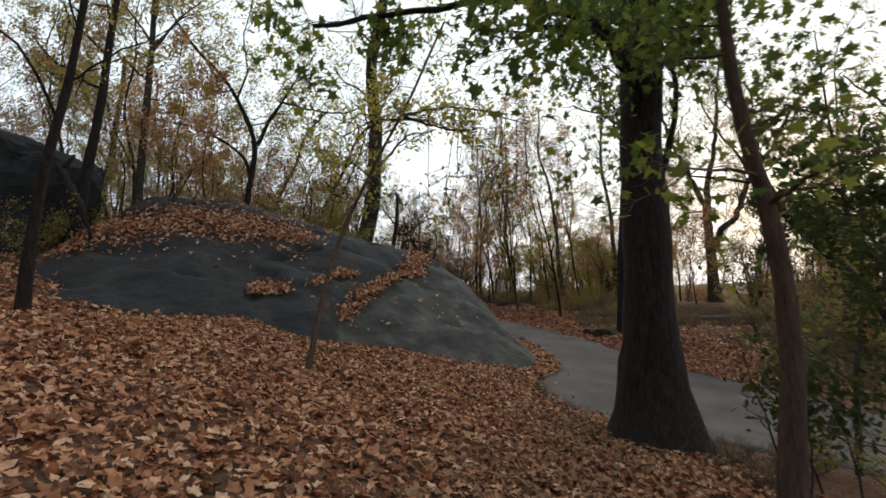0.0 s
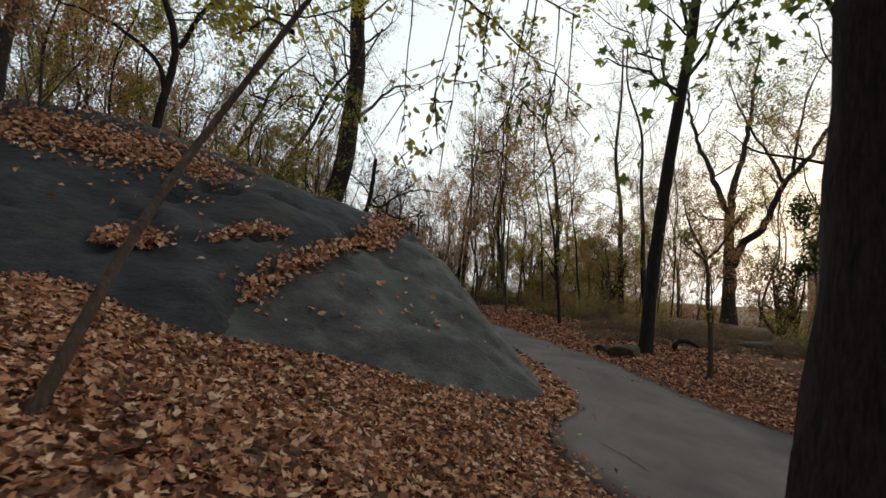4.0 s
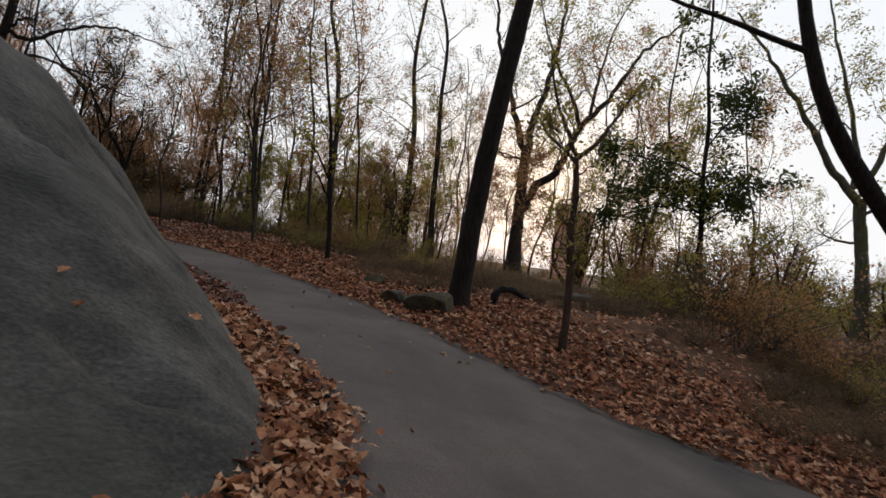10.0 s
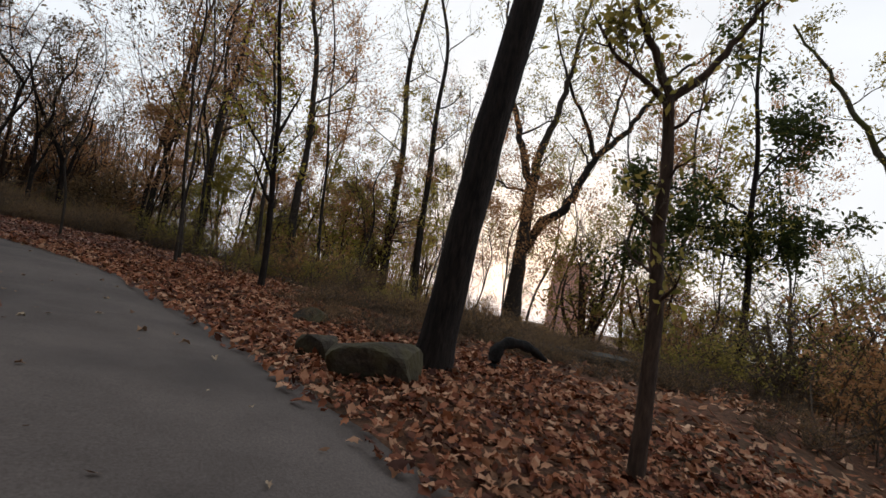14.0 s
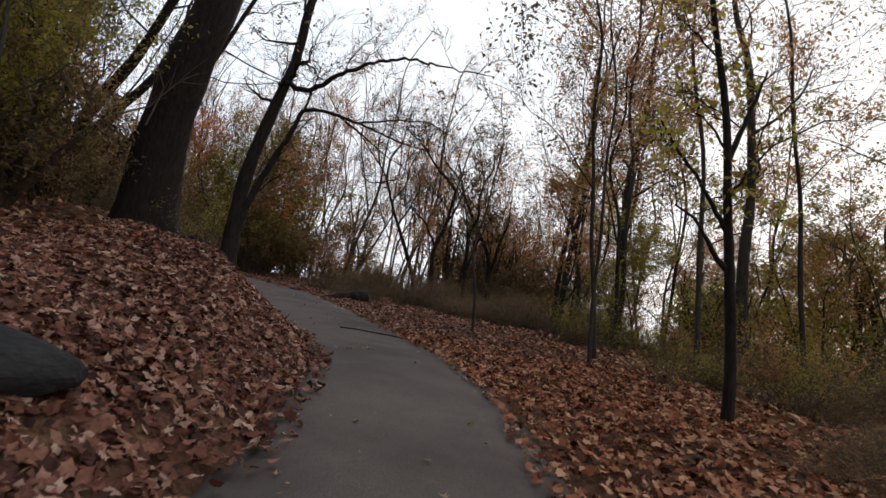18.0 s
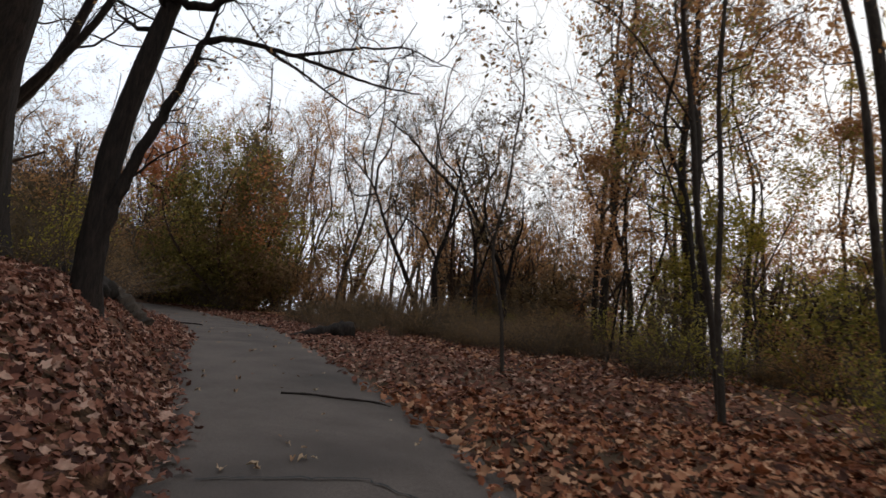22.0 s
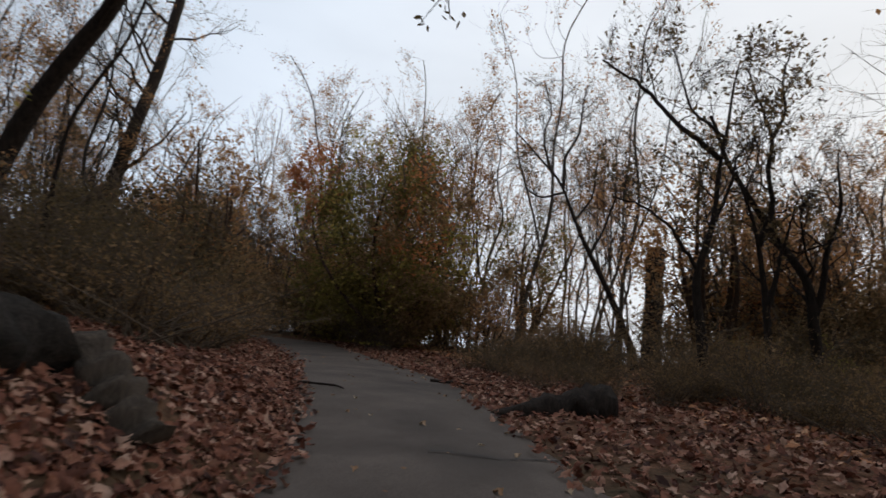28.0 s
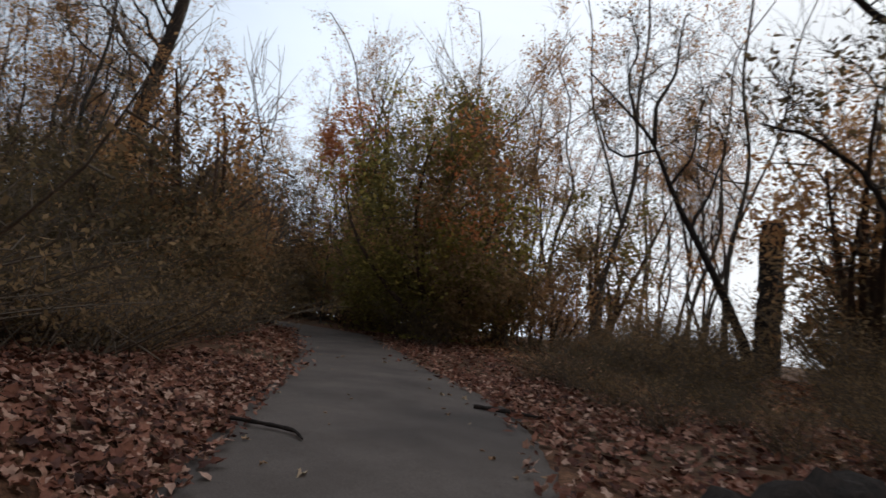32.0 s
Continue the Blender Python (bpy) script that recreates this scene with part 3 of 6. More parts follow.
    if leaf_count and ends:
        knots = rng.integers(0, len(ends), max(leaf_count // 5, 1))
        pick = knots[rng.integers(0, len(knots), leaf_count)]
        places = np.array([ends[i][rng.integers(1, len(ends[i]))] for i in pick]) + rng.normal(0, leaf_size * 1.1, (leaf_count, 3))
        normals = rng.normal(size=(leaf_count, 3)) + np.array([0, 0, 0.4])
        sizes = leaf_size * rng.uniform(0.6, 1.35, leaf_count)
        tagged(leaves_mesh("leaf_mass", places, normals, sizes, leaf or LEAF_BROWN, leaf_kind, rng, root), kind="stuff")
    return tagged(root, label, category, group)


def shrub(name, x, y, height, width, seed, leaf, stems=26, leaf_count=500, leaf_size=0.05, label="", group="", z=None):
    rng = np.random.default_rng(seed)
    root = new(name)
    root.location = (x, y, (ground_at(x, y) if z is None else z) - 0.05)
    wood, ends = Tubes(), []
    for _ in range(stems):
        a = np.array([*rng.normal(0, width * 0.14, 2), 0])
        tip = np.array([*rng.normal(0, width * 0.42, 2), height * rng.uniform(0.55, 1.1)])
        s = np.linspace(0, 1, 6)[:, None]
        arm = (1 - s) * a + s * tip + 4 * s * (1 - s) * np.array([*rng.normal(0, 0.1 * height, 2), 0.06 * height])
        wood.add(arm, 0.016 * (1 - 0.75 * s[:, 0]) * (0.5 + height / 3), 3)
        ends.append(arm)
        for _ in range(6):
            q = rng.uniform(0.25, 0.95)
            p = np.array([np.interp(q, s[:, 0], arm[:, c]) for c in range(3)])
            e = p + rng.normal(0, 1, 3) * height * 0.13 + np.array([0, 0, 0.1 * height])
            twig = np.stack([p, (p + e) / 2 + rng.normal(0, 0.03, 3), e])
            wood.add(twig, [0.007, 0.005, 0.003], 3)
            ends.append(twig)
    tagged(wood.build("twig_mass", TWIG, root, smooth=False), kind="stuff")
    if leaf_count:
        pick = rng.integers(0, len(ends), leaf_count)
        places = np.array([ends[i][rng.integers(1, len(ends[i]))] for i in pick]) + rng.normal(0, 0.05 * height, (leaf_count, 3))
        places[:, 2] = np.abs(places[:, 2])
        ob = leaves_mesh("leaf_mass", places, rng.normal(size=(leaf_count, 3)), leaf_size * rng.uniform(0.6, 1.4, leaf_count), leaf, "diamond", rng, root)
        tagged(ob, kind="stuff")
    return tagged(root, label, "shrub", group)


# ---- trees seen one by one ----
tree("tree", 3.97, 9.95, [(0.13, 0.0, 3.6), (0.1, -0.05, 6.3), (0.25, -0.2, 8.2), (0.4, -0.4, 10.5)], 0.49, 11, bark=BARK_DARK, leaf=LEAF_GREEN, leaf_count=4400, leaf_size=0.17, leaf_kind='maple', limbs=12, limb_from=0.68, limb_len=0.3, taper=0.6, flare=2.5, limb_r=0.3, subs=7, up=-0.05, spread=85, sway=0.004, sides=16, arm_limbs=9,
     arms=((0.11, 0.03, [(0.2, -0.1, 6.2), (-0.9, -1.4, 7.0), (-2.4, -2.3, 7.0), (-4.0, -2.7, 6.7), (-5.2, -2.9, 6.4)]), (0.09, 0.03, [(0.2, -0.1, 6.0), (-0.6, -1.5, 6.5), (-1.5, -2.6, 6.4), (-2.3, -3.2, 6.1)]), (0.07, 0.03, [(0.3, 0.0, 4.4), (0.75, 0.0, 5.6), (0.95, 0.1, 7.2), (1.4, 0.2, 9.0)])),
     label="thick dark-barked maple with green leaves beside the path")
tree("tree", 3.72, 5.57, [(-0.05, -0.00, 0.47), (0.09, 0.00, 1.65), (0.05, 0.00, 2.48), (-0.01, -0.00, 3.05), (-0.17, -0.00, 3.92), (-0.26, -0.00, 4.52), (-0.31, -0.00, 5.43), (-0.43, -0.00, 6.17), (-0.64, -0.01, 7.32)], 0.155, 12, bark=BARK_BROWN, leaf=LEAF_GREEN, leaf_count=900, leaf_size=0.15, leaf_kind='maple', limbs=12, limb_from=0.4, limb_len=0.26, spread=85, up=-0.1, sway=0.003,
     label="slender brown-barked maple leaning over the leaf-covered trail")
tree("tree", -11.16, 16.90, [(0.00, 0.00, 1.66), (0.50, 0.00, 4.38), (0.76, 0.01, 5.86), (1.10, 0.01, 8.11), (1.27, 0.01, 9.45), (1.62, 0.01, 12.58), (1.89, 0.02, 15.19)], 0.2, 13, bark=BARK_DARK, leaf=LEAF_OLIVE, leaf_count=5200, leaf_size=0.14, limbs=13, sway=0.004,
     label="grey forest tree with olive leaves on the slope")
tree("tree", -8.36, 11.20, [(0.00, 0.00, 0.45), (0.36, 0.00, 2.68), (0.64, 0.01, 4.00), (0.92, 0.01, 5.23), (1.20, 0.01, 6.72), (1.48, 0.01, 8.12), (1.95, 0.02, 11.00)], 0.15, 14, bark=BARK_DARK, leaf=LEAF_OLIVE, leaf_count=4200, leaf_size=0.13, limbs=12, sway=0.004,
     label="leaning grey tree on the leafy slope")
tree("tree", -11.12, 19.90, [(0.00, 0.00, 0.92), (0.30, 0.00, 4.35), (0.44, 0.00, 6.10), (0.65, 0.01, 7.87), (0.71, 0.01, 9.44), (0.91, 0.01, 12.87), (1.02, 0.01, 15.92)], 0.19, 15, bark=BARK, leaf=LEAF_YELLOW, leaf_count=5200, leaf_size=0.15, limbs=12, sway=0.004,
     arms=((0.07, 0.02, [(0.65, 0.01, 7.64), (0.06, 0.00, 8.56), (-0.60, -0.01, 9.49)]), (0.07, 0.02, [(0.60, 0.01, 7.42), (1.47, 0.01, 8.51), (2.55, 0.02, 9.36)]),),
     label="grey forest tree with thinning leaves")
tree("tree", -7.45, 20.89, [(0.00, 0.00, 1.81), (0.20, 0.00, 3.81), (0.55, 0.00, 5.38), (0.44, 0.00, 5.95), (-0.11, -0.00, 7.12), (-0.66, -0.01, 8.18), (-1.56, -0.01, 9.14), (-2.24, -0.02, 10.11), (-2.92, -0.03, 11.32)], 0.17, 16, bark=BARK_DARK, leaf=LEAF_YELLOW, leaf_count=5200, leaf_size=0.15, limbs=8, limb_from=0.4, limb_len=0.3, sway=0.004, arm_limbs=5,
     arms=((0.09, 0.02, [(0.55, 0.00, 5.49), (1.00, 0.01, 6.38), (1.58, 0.01, 7.17), (2.15, 0.02, 8.07), (2.96, 0.03, 9.20)]), (0.08, 0.02, [(0.31, 0.00, 3.81), (0.20, 0.00, 4.71), (-0.35, -0.00, 5.41), (-1.35, -0.01, 6.02), (-2.24, -0.02, 6.40), (-3.36, -0.03, 6.67)]), (0.05, 0.015, [(-0.22, -0.00, 7.35), (0.24, 0.00, 8.61), (0.03, 0.00, 10.02), (0.50, 0.00, 11.42)]), (0.05, 0.02, [(1.58, 0.01, 7.17), (2.92, 0.03, 6.77), (4.03, 0.04, 6.61), (5.16, 0.05, 7.02)]),),
     label="low dark tree with spreading crooked limbs behind the rock")
tree("tree", 7.88, 23.84, [(0.14, -0.11, 2.90), (0.36, -0.26, 5.34), (0.61, -0.41, 7.38), (1.55, -0.99, 17.00)], 0.23, 17, bark=BARK_DARK, taper=0.6, sides=14, sway=0.004, leaf=LEAF_OLIVE, leaf_count=1260, leaf_size=0.13, limbs=12, limb_from=0.45,
     label="straight dark trunk leaning beside the path")
tree("tree", 20.38, 40.91, [(-0.05, 0.03, 2.19), (-0.06, 0.03, 4.32), (-0.10, 0.05, 6.46), (-0.06, 0.03, 7.53)], 0.46, 18, bark=BARK, leaf=LEAF_OLIVE, leaf_count=6500, leaf_size=0.16, limbs=2, limb_from=0.9, limb_len=0.6, taper=0.62, subs=6, sway=0.003, arm_limbs=7, flare=1.5,
     arms=((0.26, 0.06, [(-0.02, 0.01, 6.10), (-0.14, 0.07, 7.34), (-0.62, 0.31, 8.56), (-1.14, 0.57, 10.13), (-1.79, 0.89, 11.70), (-2.39, 1.19, 14.17), (-2.69, 1.34, 17.02)]), (0.28, 0.05, [(-0.05, 0.03, 6.81), (0.09, -0.04, 9.14), (0.61, -0.30, 11.49), (0.90, -0.45, 14.02), (1.02, -0.51, 16.18), (1.38, -0.69, 18.71)]), (0.3, 0.05, [(0.12, -0.06, 3.80), (0.59, -0.30, 5.25), (1.50, -0.75, 6.13), (2.16, -1.08, 7.67), (2.63, -1.31, 9.30), (3.68, -1.83, 10.61), (4.69, -2.34, 12.82), (5.73, -2.86, 14.50), (7.56, -3.77, 16.23)]), (0.14, 0.03, [(2.63, -1.31, 9.30), (1.90, -0.95, 11.22), (0.86, -0.43, 12.94), (0.12, -0.06, 15.04), (-0.46, 0.23, 17.16)]), (0.12, 0.03, [(3.07, -1.53, 10.04), (3.28, -1.63, 12.38), (3.78, -1.88, 15.27), (4.63, -2.31, 17.48)]),),
     label="tall grey oak with a wide forked crown")
tree("tree", 13.07, 40.49, [(-0.37, 0.06, 7.81), (-0.61, 0.08, 14.75), (-0.71, 0.09, 18.00)], 0.205, 19, leaf=LEAF_OLIVE, leaf_count=900, leaf_size=0.13, limbs=14, limb_len=0.16,
     label="thin straight young tree with sparse leaves")
tree("tree", 14.40, 39.81, [(-0.38, 0.09, 7.00), (-1.19, 0.37, 14.86), (-1.45, 0.47, 18.00)], 0.189, 20, leaf=LEAF_OLIVE, leaf_count=900, leaf_size=0.13, limbs=14, limb_len=0.16,
     label="thin straight young tree with sparse leaves")
tree("tree", 8.73, 39.28, [(-0.51, 0.15, 7.39), (-0.98, 0.33, 11.34), (-1.34, 0.46, 15.00)], 0.199, 21, leaf=LEAF_BROWN, leaf_count=1440, leaf_size=0.13, limbs=14, limb_len=0.28,
     label="young tree with brown leaves still hanging")
tree("tree", 5.42, 43.17, [(-0.14, -0.00, 5.13), (-0.09, -0.09, 9.10), (-0.04, -0.17, 14.00)], 0.183, 22, leaf=LEAF_BROWN, leaf_count=1620, leaf_size=0.13, limbs=14, limb_len=0.28,
     label="young tree with brown leaves still hanging")
tree("tree", 3.13, 46.53, [(0.14, -0.15, 6.22), (0.50, -0.39, 10.16), (0.78, -0.57, 14.00)], 0.163, 23, leaf=LEAF_OLIVE, leaf_count=1260, leaf_size=0.13, limbs=12, limb_len=0.25,
     label="young tree with olive leaves")
tree("tree", 8.72, 21.22, [(-0.00, 0.00, 0.59), (-0.01, 0.01, 1.42), (-0.10, 0.07, 2.19), (-0.10, 0.07, 2.86), (-0.15, 0.10, 3.46)], 0.085, 24, bark=BARK_BROWN, leaf=LEAF_OLIVE, leaf_count=900, leaf_size=0.1, limbs=6, limb_from=0.45, limb_len=0.2, flare=1.3, sway=0.004, taper=0.6, arm_limbs=6,
     arms=((0.05, 0.015, [(-0.14, 0.10, 3.40), (-0.30, 0.20, 3.85), (-0.47, 0.32, 4.25), (-0.62, 0.43, 4.79), (-0.70, 0.48, 5.29)]), (0.05, 0.012, [(-0.14, 0.10, 3.43), (0.08, -0.05, 3.68), (0.29, -0.20, 4.10), (0.50, -0.34, 4.56), (0.69, -0.48, 4.96)]), (0.04, 0.01, [(-0.14, 0.09, 3.36), (-0.39, 0.27, 3.63), (-0.60, 0.41, 3.80), (-0.81, 0.55, 4.19)]),),
     label="slim young tree at the edge of the trail")
tree("tree", 23.24, 30.38, [(0.00, 0.00, 0.52), (-0.03, 0.01, 3.34), (-0.29, 0.15, 6.02), (-0.25, 0.12, 8.19), (-0.62, 0.31, 11.14), (-0.66, 0.33, 14.13), (-0.87, 0.44, 16.30)], 0.16, 25, bark=BARK_DARK, leaf=LEAF_DARK_GREEN, leaf_count=9000, leaf_size=0.2, leaf_kind="oval", limbs=10, limb_from=0.25, limb_len=0.16, spread=80, up=0.0, sway=0.004, arm_limbs=9,
     arms=((0.05, 0.02, [(-0.25, 0.12, 6.02), (-1.28, 0.64, 6.50), (-2.49, 1.24, 6.56), (-3.70, 1.84, 6.62), (-4.64, 2.31, 6.15)]), (0.05, 0.02, [(-0.13, 0.06, 4.41), (-1.43, 0.72, 4.60), (-2.86, 1.42, 4.11), (-4.49, 2.24, 3.06)]), (0.05, 0.02, [(-0.26, 0.13, 7.37), (0.55, -0.27, 8.78), (1.46, -0.73, 9.92)]), (0.05, 0.02, [(-0.20, 0.10, 4.95), (0.92, -0.46, 5.83), (2.11, -1.05, 6.17)]), (0.05, 0.02, [(-0.16, 0.08, 5.22), (-1.71, 0.85, 5.39), (-3.38, 1.69, 5.02)]), (0.05, 0.02, [(-0.10, 0.05, 3.88), (0.73, -0.36, 4.74), (1.80, -0.90, 5.07)]),),
     label="young tree with dark green leaf sprays")
tree("tree", 15.42, 18.08, [(-0.50, 0.24, 2.80), (-1.12, 0.54, 3.63), (-1.93, 0.92, 5.08), (-2.88, 1.37, 6.30), (-3.30, 1.57, 7.43), (-3.63, 1.71, 8.57), (-5.09, 2.36, 15.00)], 0.231, 26, bark=BARK_DARK, leaf=LEAF_OLIVE, leaf_count=900, leaf_size=0.12, limbs=8, limb_from=0.6, limb_len=0.25, forks=((0.52,-6.6, 3.2, 8.6,0.5),),
     label="dark tree with a trunk bowed over the clearing")
tree("tree", 28.31, 26.31, [(0.00, 0.00, 1.71), (-0.24, 0.17, 3.93), (-0.45, 0.31, 5.98)], 0.3, 27, bark=BARK_PALE, leaf=LEAF_OLIVE, leaf_count=3600, leaf_size=0.14, limbs=3, limb_from=0.7, limb_len=0.5, sway=0.003, taper=0.75, arm_limbs=8,
     arms=((0.2, 0.04, [(-0.44, 0.30, 5.75), (-1.21, 0.83, 6.78), (-1.96, 1.35, 8.07), (-2.74, 1.88, 9.62), (-3.86, 2.65, 11.63), (-5.19, 3.57, 13.64)]), (0.14, 0.03, [(-0.71, 0.49, 6.40), (-0.70, 0.48, 7.82), (-1.18, 0.81, 10.14), (-1.87, 1.29, 12.72), (-2.31, 1.58, 14.91)]), (0.16, 0.03, [(-0.40, 0.28, 6.10), (0.07, -0.05, 7.95), (0.44, -0.30, 9.94), (0.74, -0.51, 11.70), (0.92, -0.63, 13.97)]),),
     label="mossy many-stemmed tree in the clearing")
tree("tree", 7.16, 36.21, [(-0.62, -0.37, 5.34), (-1.11, -0.65, 9.42), (-1.65, -0.96, 15.00)], 0.072, 28, leaf=LEAF_BROWN, leaf_count=900, leaf_size=0.11, limbs=14, limb_len=0.2,
     label="thin upright tree with brown leaves")
tree("tree", 8.92, 34.96, [(-0.52, -0.25, 4.30), (-1.30, -0.43, 7.57), (-2.14, -0.62, 12.00)], 0.059, 29, leaf=LEAF_BROWN, leaf_count=1080, leaf_size=0.11, limbs=12, limb_len=0.25,
     label="thin upright tree with brown leaves")
tree("tree", 6.64, 30.53, [(-0.03, -0.01, 0.75), (-0.11, -0.03, 1.41), (-0.18, -0.05, 1.96), (-0.24, -0.07, 2.46), (-0.33, -0.09, 3.09), (-0.43, -0.12, 3.80), (-0.53, -0.15, 4.36), (-0.68, -0.19, 5.06), (-1.02, -0.28, 6.80)], 0.088, 30, bark=BARK_DARK, leaf=LEAF_YELLOW, leaf_count=900, leaf_size=0.12, limbs=7, limb_from=0.4, limb_len=0.2, sway=0.003, taper=0.35, arm_limbs=4,
     arms=((0.05, 0.012, [(-0.19, -0.05, 2.01), (-0.37, -0.10, 2.17), (-0.54, -0.15, 2.43), (-0.73, -0.20, 2.68), (-0.98, -0.27, 2.81)]), (0.05, 0.012, [(-0.37, -0.10, 3.53), (-0.27, -0.08, 3.93), (-0.11, -0.03, 4.41), (-0.00, -0.00, 4.89)]), (0.04, 0.012, [(-0.24, -0.07, 2.46), (-0.49, -0.13, 2.86), (-0.73, -0.20, 3.21), (-1.09, -0.30, 3.62), (-1.30, -0.36, 3.94)]),),
     label="young dark tree with a few yellow leaves beside the path")
tree("tree", 1.63, 37.20, [(-0.10, -0.21, 1.09), (-0.26, -0.44, 2.12), (-0.08, -0.51, 3.11), (-0.01, -0.67, 4.35), (0.10, -0.88, 6.50)], 0.044, 31, leaf=LEAF_DARK, leaf_count=468, leaf_size=0.1, limbs=10, limb_from=0.35, limb_len=0.3, flare=1.1, forks=((0.4,-0.8, -1.0, 3.7,0.7),),
     label="slim sapling with hanging dark leaves")
tree("tree", 4.80, 34.80, [(-0.13, -0.41, 2.67), (-0.34, -0.87, 5.55), (-0.55, -1.31, 9.00)], 0.049, 32, leaf=LEAF_BROWN, leaf_count=2400, leaf_size=0.1, limbs=14, limb_from=0.4, limb_len=0.25,
     label="slim tree with reddish brown leaves")
tree("tree", 2.87, 47.14, [(0.05, -0.41, 3.52), (0.19, -0.89, 7.08), (0.48, -1.44, 11.53), (0.70, -1.88, 16.00)], 0.125, 33, leaf=LEAF_BROWN, leaf_count=540, leaf_size=0.11, limbs=12, limb_from=0.3, limb_len=0.3, forks=((0.35,1.9, -0.5, 9.4,0.6),(0.35,-1.7, -2.1, 9.3,0.5)),
     label="bare grey tree with steep forks")
tree("tree", 3.77, 44.13, [(-0.10, -0.56, 4.59), (-0.43, -1.34, 8.78), (-0.63, -1.83, 12.00)], 0.059, 34, leaf=LEAF_BROWN, leaf_count=360, leaf_size=0.1, limbs=12, limb_len=0.2,
     label="thin bare pole of a tree")
tree("tree", 4.91, 35.46, [(-0.27, -0.44, 1.99), (-0.58, -0.89, 3.96), (-1.48, -2.16, 11.00)], 0.06, 35, leaf=LEAF_DARK, leaf_count=2600, leaf_size=0.11, leaf_kind='oval', limbs=12, limb_from=0.3, limb_len=0.28,
     label="young tree with dark leaves beside the path")
tree("tree", 5.66, 48.44, [(-0.15, -0.98, 6.51), (-0.04, -1.48, 10.06), (0.03, -1.80, 13.00)], 0.107, 36, leaf=LEAF_BROWN, leaf_count=1980, leaf_size=0.15, limbs=16, limb_from=0.25, limb_len=0.3,
     label="brown-leaved tree below the path")
tree("tree", -4.95, 32.02, [(0.10, -0.18, 1.59), (0.51, -0.31, 3.41), (1.03, -0.40, 5.23), (1.77, -0.53, 18.00)], 0.57, 37, bark=BARK_DARK, leaf=LEAF_YELLOW, leaf_count=900, leaf_size=0.12, limbs=12, limb_from=0.4, limb_r=0.6, taper=0.5,
     label="massive dark trunk on the leafy bank")
tree("tree", -3.08, 32.65, [(-0.07, -0.03, 0.94), (-0.03, -0.01, 2.02), (0.08, 0.04, 2.93), (0.28, 0.13, 3.96), (0.44, 0.20, 4.95), (0.59, 0.27, 6.75)], 0.19, 38, bark=BARK_DARK, leaf=LEAF_BROWN, leaf_count=420, leaf_size=0.08, limbs=7, limb_from=0.55, limb_len=0.3, up=0.1, sway=0.003, arm_limbs=6, taper=0.5,
     arms=((0.1, 0.05, [(0.01, 0.01, 0.81), (0.13, 0.06, 1.53), (0.27, 0.12, 2.13), (0.50, 0.23, 2.75), (0.68, 0.31, 3.31), (0.83, 0.38, 3.87)]), (0.05, 0.01, [(0.83, 0.38, 3.87), (1.11, 0.51, 3.98), (1.58, 0.73, 3.92), (2.13, 0.98, 3.83), (2.67, 1.23, 3.67), (3.21, 1.48, 3.58), (3.68, 1.69, 3.54)]), (0.03, 0.008, [(1.62, 0.75, 3.89), (2.16, 0.99, 3.57), (2.65, 1.22, 3.24), (3.07, 1.41, 3.06)]), (0.035, 0.008, [(0.83, 0.38, 3.83), (0.92, 0.43, 4.36), (1.03, 0.47, 5.10)]), (0.03, 0.006, [(1.99, 0.92, 3.86), (2.76, 1.27, 4.11), (3.48, 1.60, 4.24), (4.17, 1.92, 3.97)]), (0.075, 0.008, [(0.27, 0.07, 4.31), (0.45, 0.13, 4.40), (0.75, 0.21, 4.27), (1.04, 0.29, 4.35), (1.40, 0.39, 4.63), (1.76, 0.49, 4.95), (2.23, 0.62, 5.25), (3.02, 0.84, 5.44), (3.84, 1.06, 5.38), (4.96, 1.37, 5.33)]),),
     label="dark leaning tree with long limbs arching over the path")
tree("tree", -9.21, 33.73, [(0.71, 0.35, 2.07), (1.57, 0.75, 3.80), (2.00, 0.96, 4.62), (5.50, 2.68, 13.00)], 0.114, 39, bark=BARK_DARK, leaf=LEAF_DARK, leaf_count=500, leaf_size=0.13, limbs=10, forks=((0.45,4.0,4.6,5.6,0.4),),
     label="leaning dark trunk on the bank")
tree("tree", -9.49, 32.95, [(0.70, 0.06, 2.58), (1.85, 0.13, 4.57), (2.67, 0.21, 5.77), (6.64, 0.60, 13.00)], 0.191, 40, bark=BARK_DARK, leaf=LEAF_BROWN, leaf_count=630, leaf_size=0.1, limbs=10,
     label="leaning dark trunk higher on the bank")
tree("tree", -30.07, 45.39, [(0.00, 0.00, 1.64), (-0.06, -0.04, 4.51), (0.29, 0.19, 6.54), (0.59, 0.39, 8.88), (0.92, 0.60, 11.31), (1.39, 0.91, 13.84), (1.71, 1.12, 17.30), (2.15, 1.41, 22.80)], 0.4495, 41, bark=BARK_DARK, leaf=LEAF_DARK, leaf_count=2600, leaf_size=0.11, limbs=16, limb_from=0.3, limb_len=0.3, sway=0.003, taper=0.4,
     label="dark leaning trunk with small leaves on the slope")
tree("tree", -14.37, 36.58, [(0.54, 0.22, 2.87), (1.08, 0.39, 3.80), (2.26, 0.78, 5.78), (6.19, 2.06, 14.00)], 0.242, 42, bark=BARK_DARK, leaf=LEAF_DARK, leaf_count=350, leaf_size=0.1, limbs=12,
     label="dark trunk leaning out from the leafy slope")
